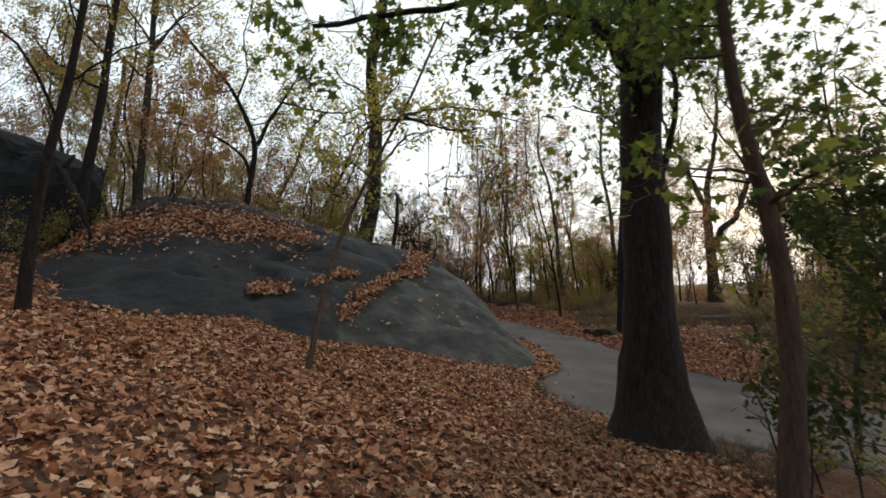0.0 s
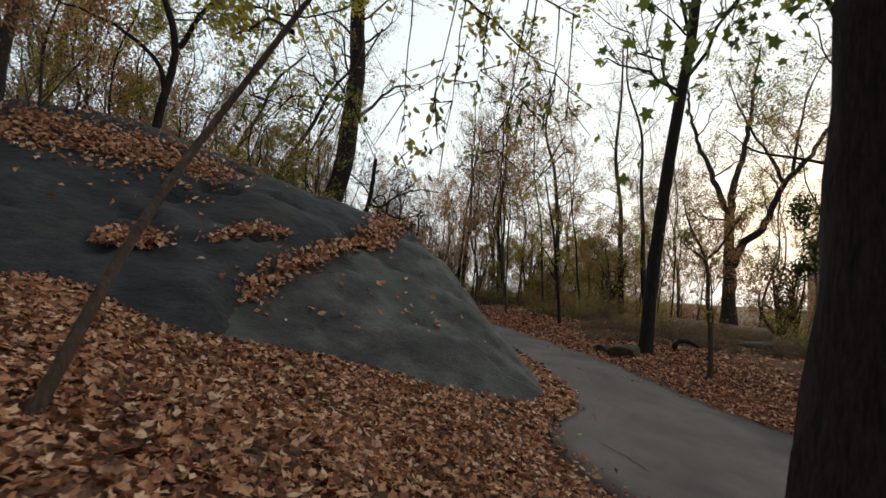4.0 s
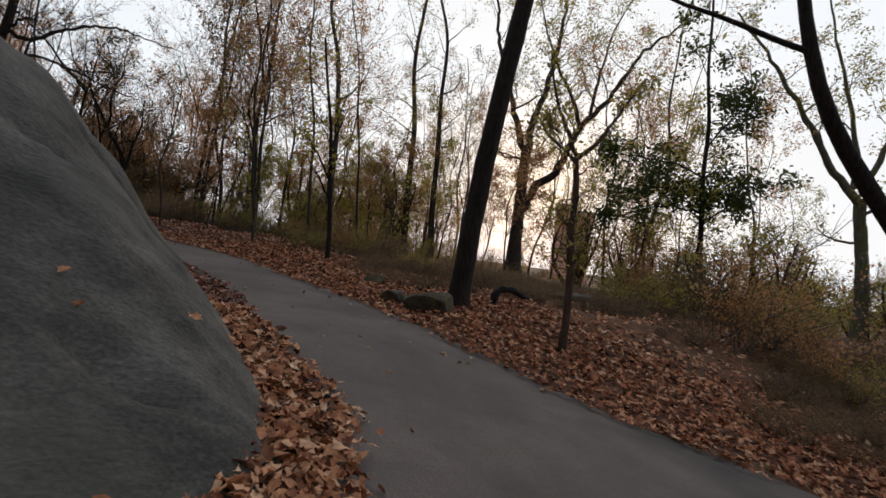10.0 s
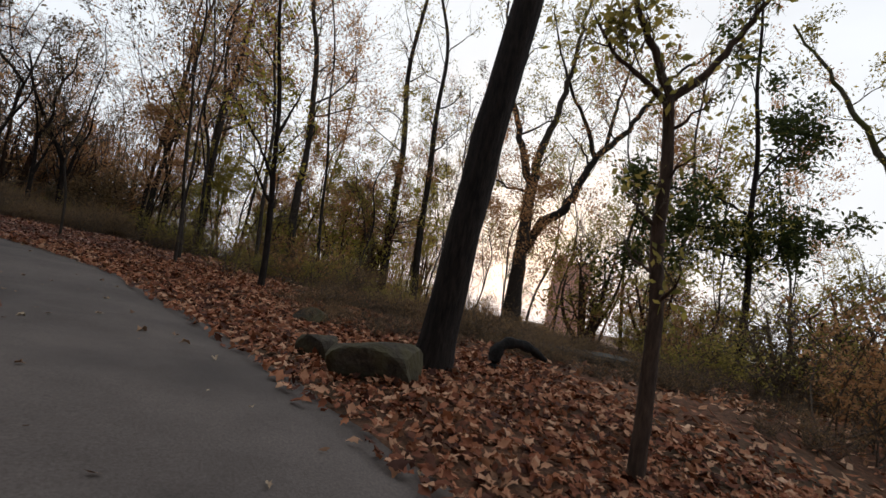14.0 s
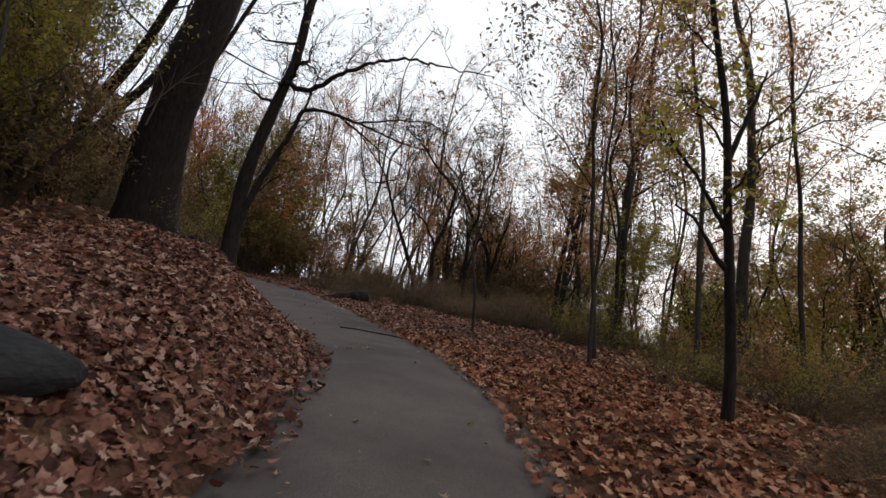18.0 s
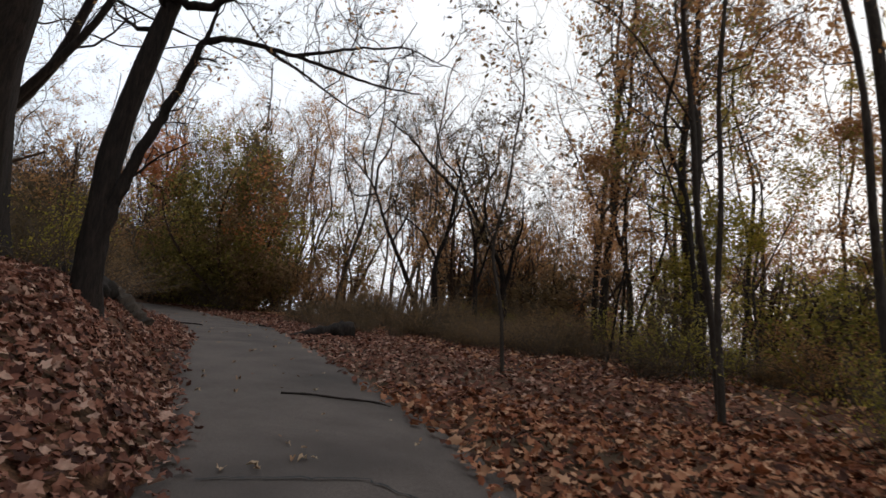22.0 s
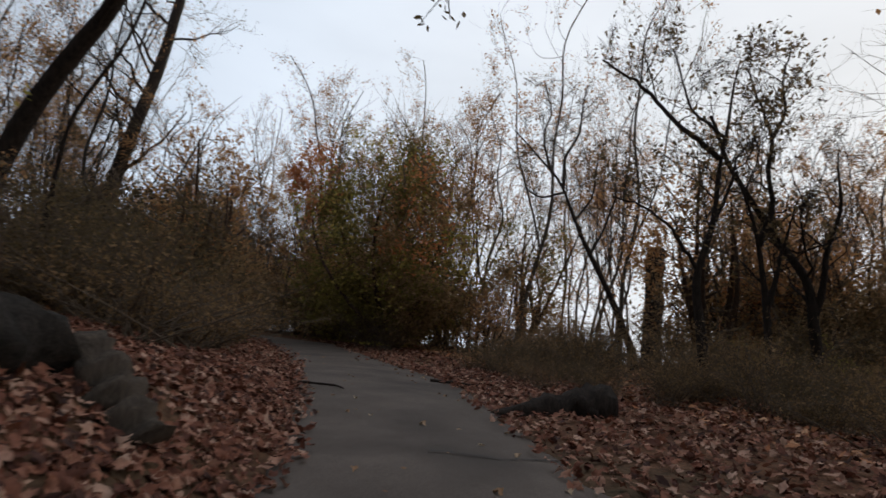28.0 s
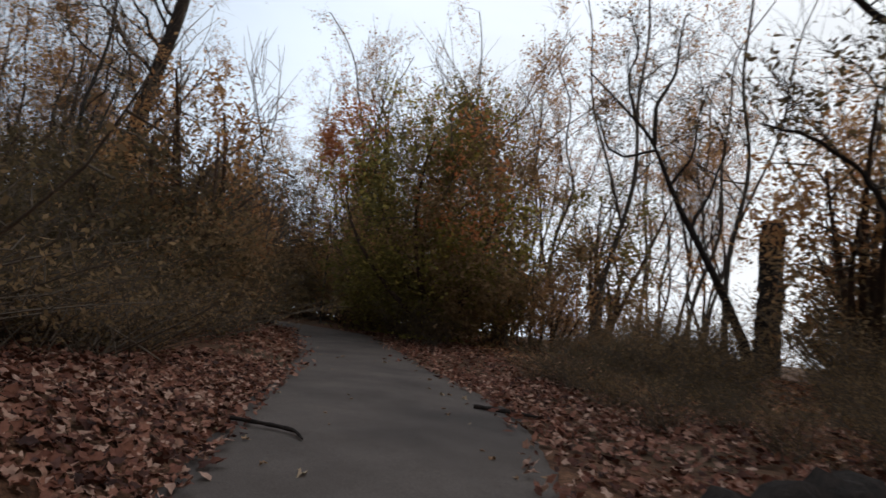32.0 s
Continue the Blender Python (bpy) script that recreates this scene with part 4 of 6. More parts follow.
tree("tree", -15.71, 38.19, [(0.67, 0.05, 4.09), (1.89, 0.30, 6.82), (3.38, 0.61, 11.00)], 0.076, 43, bark=BARK_DARK, leaf=LEAF_DARK, leaf_count=350, leaf_size=0.1, limbs=12,
     label="thin dark leaning tree")
tree("tree", -3.80, 48.80, [(0.18, 0.12, 1.00), (0.08, 0.05, 1.86), (-0.05, -0.03, 2.86), (0.09, 0.06, 3.45), (0.42, 0.28, 4.56), (0.52, 0.34, 6.30), (0.67, 0.44, 7.09), (0.78, 0.51, 8.15), (0.99, 0.65, 9.26)], 0.16, 44, bark=BARK_DARK, leaf=LEAF_DARK, leaf_count=1500, leaf_size=0.14, leaf_kind="oval", limbs=8, limb_from=0.45, limb_len=0.3, subs=7, twigs=8, sway=0.003, taper=0.12, arm_limbs=7,
     arms=((0.09, 0.03, [(0.50, 0.33, 6.30), (0.02, 0.01, 6.81), (-0.59, -0.39, 7.37), (-1.17, -0.77, 8.15), (-1.64, -1.08, 8.56), (-2.23, -1.46, 8.95)]), (0.06, 0.02, [(0.42, 0.28, 4.56), (0.77, 0.50, 5.58), (0.87, 0.57, 6.35), (1.28, 0.84, 6.91)]), (0.06, 0.02, [(0.01, 0.01, 3.21), (-0.60, -0.39, 4.31), (-1.24, -0.81, 4.83), (-1.88, -1.24, 4.99)]), (0.05, 0.02, [(0.62, 0.41, 6.95), (-0.14, -0.09, 7.63), (-0.35, -0.23, 8.53), (-0.57, -0.38, 9.46)]),),
     label="dark crooked tree with bare forks and few leaves")
tree("tree", -2.22, 50.19, [(-0.05, -0.03, 1.73), (-0.13, -0.09, 2.88), (-0.23, -0.15, 4.05), (-0.40, -0.26, 5.02), (-0.60, -0.39, 5.75), (-0.80, -0.53, 6.49)], 0.15, 45, bark=BARK_DARK, leaf=LEAF_DARK, leaf_count=1500, leaf_size=0.14, leaf_kind="oval", limbs=8, limb_from=0.4, limb_len=0.3, subs=7, twigs=8, sway=0.003, taper=0.12, arm_limbs=8,
     arms=((0.1, 0.02, [(-0.21, -0.14, 4.06), (0.10, 0.07, 5.08), (0.02, 0.01, 6.21), (0.14, 0.09, 7.27), (-0.16, -0.11, 8.17), (-0.47, -0.31, 9.24)]), (0.09, 0.02, [(-0.09, -0.06, 2.18), (0.17, 0.11, 3.39), (0.39, 0.26, 4.38), (0.69, 0.46, 5.41)]), (0.06, 0.02, [(0.12, 0.08, 7.14), (0.47, 0.31, 7.99), (0.38, 0.25, 8.93), (0.62, 0.40, 9.95)]),),
     label="dark twin-stemmed tree with few leaves")
tree("tree", -7.72, 58.34, [(0.00, 0.00, 0.57), (-0.91, -0.60, 3.04), (-1.53, -1.01, 4.52), (-2.26, -1.48, 6.03), (-2.81, -1.85, 7.59), (-3.09, -2.03, 8.50), (-3.56, -2.34, 8.92), (-4.29, -2.82, 9.92), (-4.93, -3.24, 10.70)], 0.2, 46, bark=BARK_DARK, leaf=LEAF_DARK, leaf_count=1500, leaf_size=0.13, limbs=8, limb_from=0.35, limb_len=0.2, sway=0.003, subs=7, twigs=8, taper=0.12, arm_limbs=8,
     arms=((0.1, 0.03, [(-2.93, -1.93, 8.05), (-2.92, -1.92, 9.61), (-2.40, -1.58, 10.79), (-2.28, -1.50, 12.31), (-2.21, -1.45, 13.08)]), (0.08, 0.02, [(-1.83, -1.20, 4.94), (-1.32, -0.87, 6.15), (-0.83, -0.55, 8.08), (-1.26, -0.83, 9.23)]), (0.07, 0.02, [(-3.45, -2.27, 8.82), (-3.84, -2.52, 10.35), (-3.53, -2.32, 11.88), (-3.92, -2.57, 13.36)]), (0.06, 0.02, [(-2.88, -1.89, 7.82), (-3.85, -2.53, 7.45), (-4.35, -2.86, 7.86), (-4.73, -3.11, 9.25)]), (0.06, 0.02, [(-2.47, -1.62, 6.46), (-1.77, -1.16, 7.72), (-1.66, -1.09, 9.42), (-1.32, -0.87, 10.68)]),),
     label="bare crooked tree with winding limbs")
tree("tree", -0.98, 51.51, [(-0.48, -0.38, 3.34), (-0.91, -0.58, 4.22), (-1.91, -1.01, 5.96), (-2.86, -1.41, 8.00)], 0.189, 47, bark=BARK_DARK, leaf=LEAF_DARK, leaf_count=180, leaf_size=0.1, limbs=12, limb_from=0.3, limb_len=0.4, forks=((0.3,0.5, -0.5, 6.7,0.8),),
     label="bare forked small tree")
tree("tree", 6.54, 8.64, [(0.20, -0.12, 3.18), (0.44, -0.25, 4.95), (0.50, -0.29, 5.50)], 0.063, 48, leaf=LEAF_GREEN, leaf_count=900, leaf_size=0.12, leaf_kind='oval', limbs=14, limb_from=0.15, limb_len=0.32, spread=70,
     label="leafy green young tree at the edge of the path")
tree("tree", -2.10, 9.50, [(0.10, 0.90, 1.17), (0.20, 1.50, 1.97), (0.35, 2.10, 2.79), (0.90, 2.50, 4.07), (1.58, 2.80, 5.40), (2.30, 3.10, 6.87), (2.70, 3.30, 7.87)], 0.058, 71, bark=BARK_BROWN, leaf=LEAF_YELLOW, leaf_count=2200, leaf_size=0.13, leaf_kind="oval", limbs=10, limb_from=0.55, limb_len=0.2, up=-0.25, taper=0.4, sway=0.004, flare=1.2, arm_limbs=6,
     arms=((0.04, 0.01, [(1.59, 2.80, 5.40), (2.05, 2.79, 5.23), (2.63, 2.78, 5.02), (3.10, 2.77, 4.97), (3.47, 2.76, 5.04)]), (0.03, 0.01, [(1.6, 2.8, 5.3), (2.3, 3.6, 5.5), (3.4, 4.6, 5.3), (4.3, 5.4, 5.0)]), (0.03, 0.01, [(0.9, 2.5, 3.9), (0.3, 3.4, 4.5), (-0.6, 4.4, 4.6)]), (0.04, 0.012, [(1.60, 2.80, 5.42), (2.60, 3.90, 5.97), (3.60, 4.70, 6.07), (5.00, 5.40, 5.87)]), (0.035, 0.012, [(1.50, 2.70, 5.27), (0.80, 3.80, 5.67), (-0.20, 4.90, 5.57)])),
     label="thin leaning tree with hanging yellow-green leaves before the rock")

# ---- the snag and the round bushy tree beyond the bend ----
def snag(x, y, height, radius, seed):
    rng = np.random.default_rng(seed)
    root = new("dead_trunk")
    root.location = (x, y, ground_at(x, y))
    body = Tubes()
    t = np.r_[np.linspace(0, 1, 18), 1.0]
    line = np.stack([0.18 * t + rng.normal(0, 0.02, 19), rng.normal(0, 0.02, 19), -0.2 + t * (height + 0.2)], 1)
    rad = radius * (1.12 - 0.16 * t + 0.04 * np.sin(t * 17))
    line[-1], rad[-1] = line[-2] + np.array([0.04, 0, -0.1]), radius * 0.1
    body.add(line, rad, 14, 0.06, rng)
    body.build("trunk", BARK_DARK, root)
    for h, az, size in ((0.52, 0.4, 0.1), (0.97, 3.0, 0.16), (0.98, 1.2, 0.13)):
        stub = Tubes()
        a = np.array([0.18 * h + 0.5 * radius * math.cos(az), 0.5 * radius * math.sin(az), height * h - 0.1])
        d = np.array([0.5 * math.cos(az), 0.5 * math.sin(az), 0.7 if h > 0.9 else 0.3])
        stub.add([a, a + d * radius * 0.6, a + d * radius * 1.1], [size, size * 0.7, size * 0.3], 7, 0.1, rng)
        stub.build("branch_stub", BARK_DARK, root)
    return tagged(root, "tall broken grey-brown dead trunk standing among brush", "dead tree")


snag(-7.9, 62.0, 6.2, 0.44, 3)


def bushy_tree(x, y, height, width, seed, label, parts, z=None, stems=9, spikes=0):
    """A dense low-branched tree. parts: (material, leaf count, leaf size, centre offset, spread) of its leaf masses."""
    rng = np.random.default_rng(seed)
    root = new("bushy_tree")
    root.location = (x, y, ground_at(x, y) if z is None else z)
    wood, twigs = Tubes(), []
    for i in range(stems):
        tip = np.array([*rng.normal(0, width * 0.22, 2), height * rng.uniform(0.55, 0.95)])
        s = np.linspace(0, 1, 8)[:, None]
        arm = s * tip + 4 * s * (1 - s) * np.array([*rng.normal(0, width * 0.06, 2), 0])
        wood.add(arm, 0.13 * (1 - 0.85 * s[:, 0]) + 0.01, 6, 0.05, rng)
        for _ in range(7):
            q = rng.uniform(0.3, 0.95)
            p = q * tip
            e = p + np.array([*rng.normal(0, width * 0.17, 2), rng.uniform(0, 0.2) * height])
            twigs.append([p, (p + e) / 2 + rng.normal(0, 0.15, 3), e])
    fine = Tubes()
    for _ in range(spikes):
        p = np.array([*rng.normal(0, width * 0.25, 2), height * 0.7])
        e = p + np.array([*rng.normal(0, width * 0.22, 2), height * rng.uniform(0.3, 0.5)])
        fine.add([p, p * 0.6 + e * 0.4 + rng.normal(0, 0.2, 3), p * 0.25 + e * 0.75 + rng.normal(0, 0.15, 3), e], [0.032, 0.022, 0.013, 0.005], 4)
        for _ in range(9):
            q = rng.uniform(0.2, 0.9)
            a = p * (1 - q) + e * q
            b = a + (e - p) * 0.25 + rng.normal(0, 0.06 * height, 3)
            fine.add([a, (a + b) / 2 + rng.normal(0, 0.06, 3), b], [0.013, 0.009, 0.004], 3)
    for tw in twigs:
        fine.add(tw, [0.04, 0.025, 0.008], 4)
    wood.build("trunk", BARK_BROWN, root)
    tagged(fine.build("twig_mass", TWIG, root, smooth=False), kind="stuff")
    for mat, count, size, centre, spread in parts:
        u = rng.normal(size=(count, 3))
        u /= np.linalg.norm(u, axis=1, keepdims=True)
        clump = rng.normal(size=(60, 3))
        clump /= np.linalg.norm(clump, axis=1, keepdims=True)
        clump *= rng.uniform(0.35, 1.0, (60, 1)) ** 0.6
        places = clump[rng.integers(0, 60, count)] + u * rng.uniform(0, 0.3, (count, 1))
        places = places * np.array(spread) + np.array(centre)
        places[:, 2] = np.maximum(places[:, 2], 0.15)
        tagged(leaves_mesh("leaf_mass", places, rng.normal(size=(count, 3)), size * rng.uniform(0.6, 1.4, count), mat, "diamond", rng, root), kind="stuff")
    return tagged(root, label, "tree")


bushy_tree(-18.6, 55.0, 9.6, 10.0, 8, "round bushy tree with olive, brown and orange leaves beyond the bend",
           [(LEAF_MOSS, 26000, 0.17, (-0.6, 0, 5.8), (4.2, 4.8, 6.2)), (LEAF_OLIVE, 6000, 0.17, (-0.4, -1.0, 5.6), (4.8, 5.0, 5.6)), (LEAF_DRY, 15000, 0.17, (2.0, 0.4, 4.6), (3.6, 4.4, 4.6)),
            (LEAF_MOSS, 9000, 0.17, (-1.6, 0.4, 2.6), (5.4, 4.6, 2.8)), (LEAF_ORANGE, 3000, 0.17, (-4.0, -2.6, 8.4), (1.8, 1.8, 2.2)),
            (LEAF_ORANGE, 1000, 0.17, (2.6, -2.6, 6.0), (2.4, 1.8, 3.0))], stems=6, spikes=30)
bushy_tree(-14.2, 60.5, 8.0, 6.0, 9, "smaller brown-green tree beside the round one",
           [(LEAF_MOSS, 3500, 0.15, (0.0, 0, 5.4), (2.6, 2.6, 3.2)), (LEAF_DRY, 5000, 0.15, (0, 0, 2.6), (3.2, 3.0, 2.8))], spikes=10)
for bx, by, bh, seed in ((-27.5, 61.0, 7.5, 51), (-31.5, 62.5, 9.0, 52), (-25.5, 64.5, 9.5, 53), (-36.0, 62.0, 8.0, 54), (-31.5, 49.5, 6.0, 55), (-36.0, 49.0, 6.0, 56),
                         (-38.0, 62.0, 9.0, 57), (-27.0, 47.0, 4.0, 58), (-40.0, 56.5, 11.0, 59), (-44.0, 59.5, 12.0, 60), (-36.5, 57.5, 9.5, 61)):
    bushy_tree(bx, by, bh, 7.0, seed, "dense brown thicket tree closing the end of the path",
               [(LEAF_DARK, 6500, 0.16, (0, 0, bh * 0.5), (4.2, 4.2, bh * 0.52)), (LEAF_BROWN, 6500, 0.16, (0, 0, bh * 0.45), (4.4, 4.4, bh * 0.5))], spikes=14)

for bx, by, bh, seed in ((-17.0, 41.4, 4.0, 101), (-20.0, 43.6, 5.0, 102), (-23.5, 46.0, 5.6, 103), (-21.0, 39.8, 4.6, 104), (-26.0, 43.0, 6.0, 105)):
    bushy_tree(bx, by, bh, 5.5, seed, "dark twiggy thicket tree with small withered leaves on the bank",
               [(LEAF_DARK, 6000, 0.12, (0, 0, bh * 0.5), (3.2, 3.2, bh * 0.5)), (LEAF_DRY, 2600, 0.12, (0, 0, bh * 0.4), (3.2, 3.2, bh * 0.42))], spikes=5)

# leafy thicket trees, four kinds repeated through the middle distance
THICKETS = [bushy_tree(80 + 6 * i, 84, h, w, 60 + i, lab, [(m, n, 0.15, (0, 0, h * 0.58), (w * 0.5, w * 0.5, h * 0.5)), (m2, n2, 0.15, (0.4, 0.2, h * 0.45), (w * 0.55, w * 0.5, h * 0.45))], stems=7, spikes=10)
            for i, (h, w, m, n, m2, n2, lab) in enumerate((
                (5.0, 4.4, LEAF_OLIVE, 2600, LEAF_BROWN, 1300, "leafy olive and brown thicket tree"),
                (6.5, 5.0, LEAF_BROWN, 2900, LEAF_DRY, 1500, "thicket tree with withered brown leaves"),
                (4.2, 4.0, LEAF_YELLOW, 1400, LEAF_OLIVE, 1700, "low thicket tree with yellow-green leaves"),
                (6.0, 4.6, LEAF_ORANGE, 1100, LEAF_BROWN, 2600, "thicket tree with reddish brown leaves"),
                (4.5, 5.0, LEAF_DRY, 3600, LEAF_DARK, 2400, "dense dark brown thicket")))]

# ---- undergrowth: thickets along both sides, built as a few kinds and repeated ----
SHRUBS = [shrub("dry_brush" if i in (3, 5, 6, 7) else "shrub", 60, 80 + 4 * i, h, w, 200 + i, m, stems=st, leaf_count=lc, leaf_size=ls, label=lab, group="undergrowth")
          for i, (h, w, m, st, lc, ls, lab) in enumerate((
              (1.9, 2.4, LEAF_BROWN, 26, 2600, 0.075, "tangled brown shrub with withered leaves"),
              (1.5, 2.2, LEAF_OLIVE, 22, 2400, 0.075, "low olive-green shrub with small leaves"),
              (2.6, 2.8, LEAF_DARK, 30, 2400, 0.08, "dark twiggy thicket with few leaves"),
              (0.9, 1.8, LEAF_DRY, 40, 800, 0.055, "low dry brush of thin stems"),
              (2.2, 2.4, LEAF_YELLOW, 22, 1500, 0.075, "shrub with yellowing leaves"),
              (1.4, 3.0, LEAF_DRY, 44, 2600, 0.065, "dense dry brown brush of stems and withered leaves"),
              (2.3, 3.2, LEAF_DRY, 44, 3000, 0.075, "tall dry brown thicket"),
              (1.9, 3.0, LEAF_DARK, 44, 2800, 0.07, "dense dark brown brush with few withered leaves")))]


def scatter(kinds, spots, seed, scale=(0.8, 1.3), sink=0.05):
    rng = np.random.default_rng(seed)
    for x, y, k in spots:
        # the dead trunk stands clear against the sky
        if y > 42 and (abs(math.atan2(x + 2.0, y - 34.5) + 0.211) < 0.04 or abs(math.atan2(x + 3.9, y - 37.5) + 0.162) < 0.03):
            continue
        s = rng.uniform(*scale)
        copy_thing(kinds[k], pose(x, y, ground_at(x, y) - sink, rng.normal(0, 4), rng.normal(0, 4), rng.uniform(0, 360)) @ Matrix.Diagonal((s, s, s * rng.uniform(0.85, 1.15), 1)))


def clear_of_path(x, y, gap):
    d = max(float(to_line(LEFT, np.array([x]), np.array([y]))[0]), -float(to_line(RIGHT, np.array([x]), np.array([y]))[0]))
    return d > gap


OPEN_SKY = (1, 43, 51, 54, 59, 69, 82, 38, 67)  # belts that leave the view to the low sun open
OPEN_SPOTS = ((8.6, 23.6, 2.6), (9.5, 21.0, 2.6), (6.0, 31.0, 2.2), (-4.5, 41.7, 1.6), (3.2, 35.4, 3.0), (1.6, 37.4, 2.8), (-0.6, 39.4, 2.4), (-2.6, 40.8, 2.0))


def belt(n, seed, xr, yr, keep, kinds):
    rng = np.random.default_rng(seed)
    spots, tries = [], 0
    while len(spots) < n and tries < 20000:
        tries += 1
        x, y = rng.uniform(*xr), rng.uniform(*yr)
        if y > 25 and seed in OPEN_SKY and 0.49 < math.atan2(x - 2.0, y - 12.5) < 0.74:
            continue
        if keep(x, y) and all(math.hypot(x - a, y - b) > r for a, b, r in OPEN_SPOTS):
            spots.append((x, y, int(rng.choice(kinds))))
    return spots


def right_of_path(x, y):
    return float(to_line(RIGHT, np.array([x]), np.array([y]))[0]) < 0


def left_of_path(x, y):
    return float(to_line(LEFT, np.array([x]), np.array([y]))[0]) > 0


# far side of the clearing and along the right of the path
scatter(SHRUBS, belt(30, 1, (8, 34), (26, 56), lambda x, y: right_of_path(x, y) and clear_of_path(x, y, 4.5), (0, 0, 1, 1, 4)), 1, (0.6, 1.0))
scatter(SHRUBS, belt(24, 2, (-14, 12), (36, 62), lambda x, y: right_of_path(x, y) and clear_of_path(x, y, 2.6), (0, 0, 1, 2, 4)), 2, (0.6, 0.9))
scatter(SHRUBS, belt(16, 3, (9.5, 24), (8, 27), lambda x, y: right_of_path(x, y) and clear_of_path(x, y, 2.2), (0, 1, 3, 3)), 3, (0.6, 1.0))
# up the bank on the left, beyond the big trunks
scatter(SHRUBS, belt(40, 4, (-34, -6), (36, 66), lambda x, y: left_of_path(x, y) and clear_of_path(x, y, 3.6) and y > 33 - 0.3 * x, (0, 0, 2, 2)), 4, (0.8, 1.15))
scatter(SHRUBS, belt(14, 5, (-22, -2), (22, 36), lambda x, y: left_of_path(x, y) and clear_of_path(x, y, 5.0), (0, 2, 3)), 5)
# behind the crest of the rock
scatter(SHRUBS, belt(12, 6, (-16, 0.5), (21.5, 27), lambda x, y: clear_of_path(x, y, 3.2), (0, 1, 4, 4)), 6, (0.7, 1.1))
scatter(SHRUBS, belt(8, 7, (-20, -10), (12, 22), lambda x, y: True, (0, 1)), 7, (0.7, 1.1))
# end of the path
scatter(SHRUBS, belt(24, 8, (-46, -14), (54, 74), lambda x, y: clear_of_path(x, y, 1.5), (0, 2, 2)), 8, (1.1, 1.8))

# ---- the wood all round ----
WOODS = [tree("young_tree" if i in (1, 3, 5) else "tree", 70 + 5 * i, 90, [(rng_a, rng_b, h * 0.5), (rng_a * 1.5, rng_b * 2, h)], r, 400 + i, leaf=m, leaf_count=lc, leaf_size=0.125, limbs=lim, limb_from=lf, limb_len=ll, twigs=4, subs=4, sides=6, forks=((0.3, rng_b * 3, -rng_a * 3, h * 0.85, 0.6),),
               label=lab, group="trees of the wood", single=False, sway=0.032)
         for i, (h, r, m, lc, lim, lf, ll, rng_a, rng_b, lab) in enumerate((
             (13, 0.085, LEAF_BROWN, 3700, 13, 0.22, 0.26, 0.5, 0.4, "bare thin woodland tree with a few brown leaves"),
             (11, 0.07, LEAF_OLIVE, 4400, 13, 0.15, 0.26, -0.5, 0.5, "young woodland tree with olive leaves"),
             (15, 0.11, LEAF_BROWN, 700, 13, 0.3, 0.3, 0.8, -0.6, "tall bare woodland tree with grey bark"),
             (8, 0.055, LEAF_BROWN, 4200, 15, 0.1, 0.32, 0.4, -0.4, "young woodland tree with withered brown leaves"),
             (12, 0.075, LEAF_DARK, 1500, 14, 0.2, 0.28, -0.6, -0.4, "thin grey woodland tree with dark leaves"),
             (6.5, 0.045, LEAF_YELLOW, 3400, 13, 0.12, 0.3, 0.5, 0.4, "slender sapling with yellow-brown leaves")))]
scatter(WOODS, belt(26, 21, (4, 38), (36, 66), lambda x, y: right_of_path(x, y) and clear_of_path(x, y, 8), range(6)), 21)
scatter(WOODS, belt(10, 22, (22, 46), (16, 44), lambda x, y: clear_of_path(x, y, 9), range(6)), 22)
scatter(WOODS, belt(16, 23, (-14, 6), (58, 80), lambda x, y: right_of_path(x, y) and clear_of_path(x, y, 4), (0, 2, 2)), 23)
scatter(WOODS, belt(25, 24, (-46, -8), (42, 82), lambda x, y: left_of_path(x, y) and clear_of_path(x, y, 5), (0, 2, 2, 4)), 24)
scatter(WOODS, belt(11, 25, (-28, -9), (22, 40), lambda x, y: left_of_path(x, y) and clear_of_path(x, y, 6), (0, 2, 4)), 25)
scatter(WOODS, belt(10, 26, (-22, -2), (27, 34), lambda x, y: left_of_path(x, y) and clear_of_path(x, y, 5.5), (1, 3, 4, 5, 5)), 26)
scatter(WOODS, belt(14, 27, (-26, -12), (6, 24), lambda x, y: True, (0, 1, 4, 5)), 27)
scatter(WOODS, belt(34, 28, (-56, -12), (56, 84), lambda x, y: clear_of_path(x, y, 4), (0, 2, 2)), 28, (1.0, 1.4))
scatter(WOODS, belt(9, 94, (-16, -5), (18, 25), lambda x, y: left_of_path(x, y) and clear_of_path(x, y, 6), (1, 1, 3, 0)), 94, (0.75, 1.0))
scatter(WOODS, belt(14, 29, (-16, 18), (-26, -6), lambda x, y: True, range(6)), 29)
scatter(WOODS, belt(9, 30, (12, 26), (-4, 12), lambda x, y: right_of_path(x, y) and clear_of_path(x, y, 3), range(6)), 30)
for first in SHRUBS + WOODS + THICKETS:
    x, y = first.location[0] * 0.5 - 10, first.location[1] + 4
    first.location = (x, y, ground_at(x, y) - 0.05)


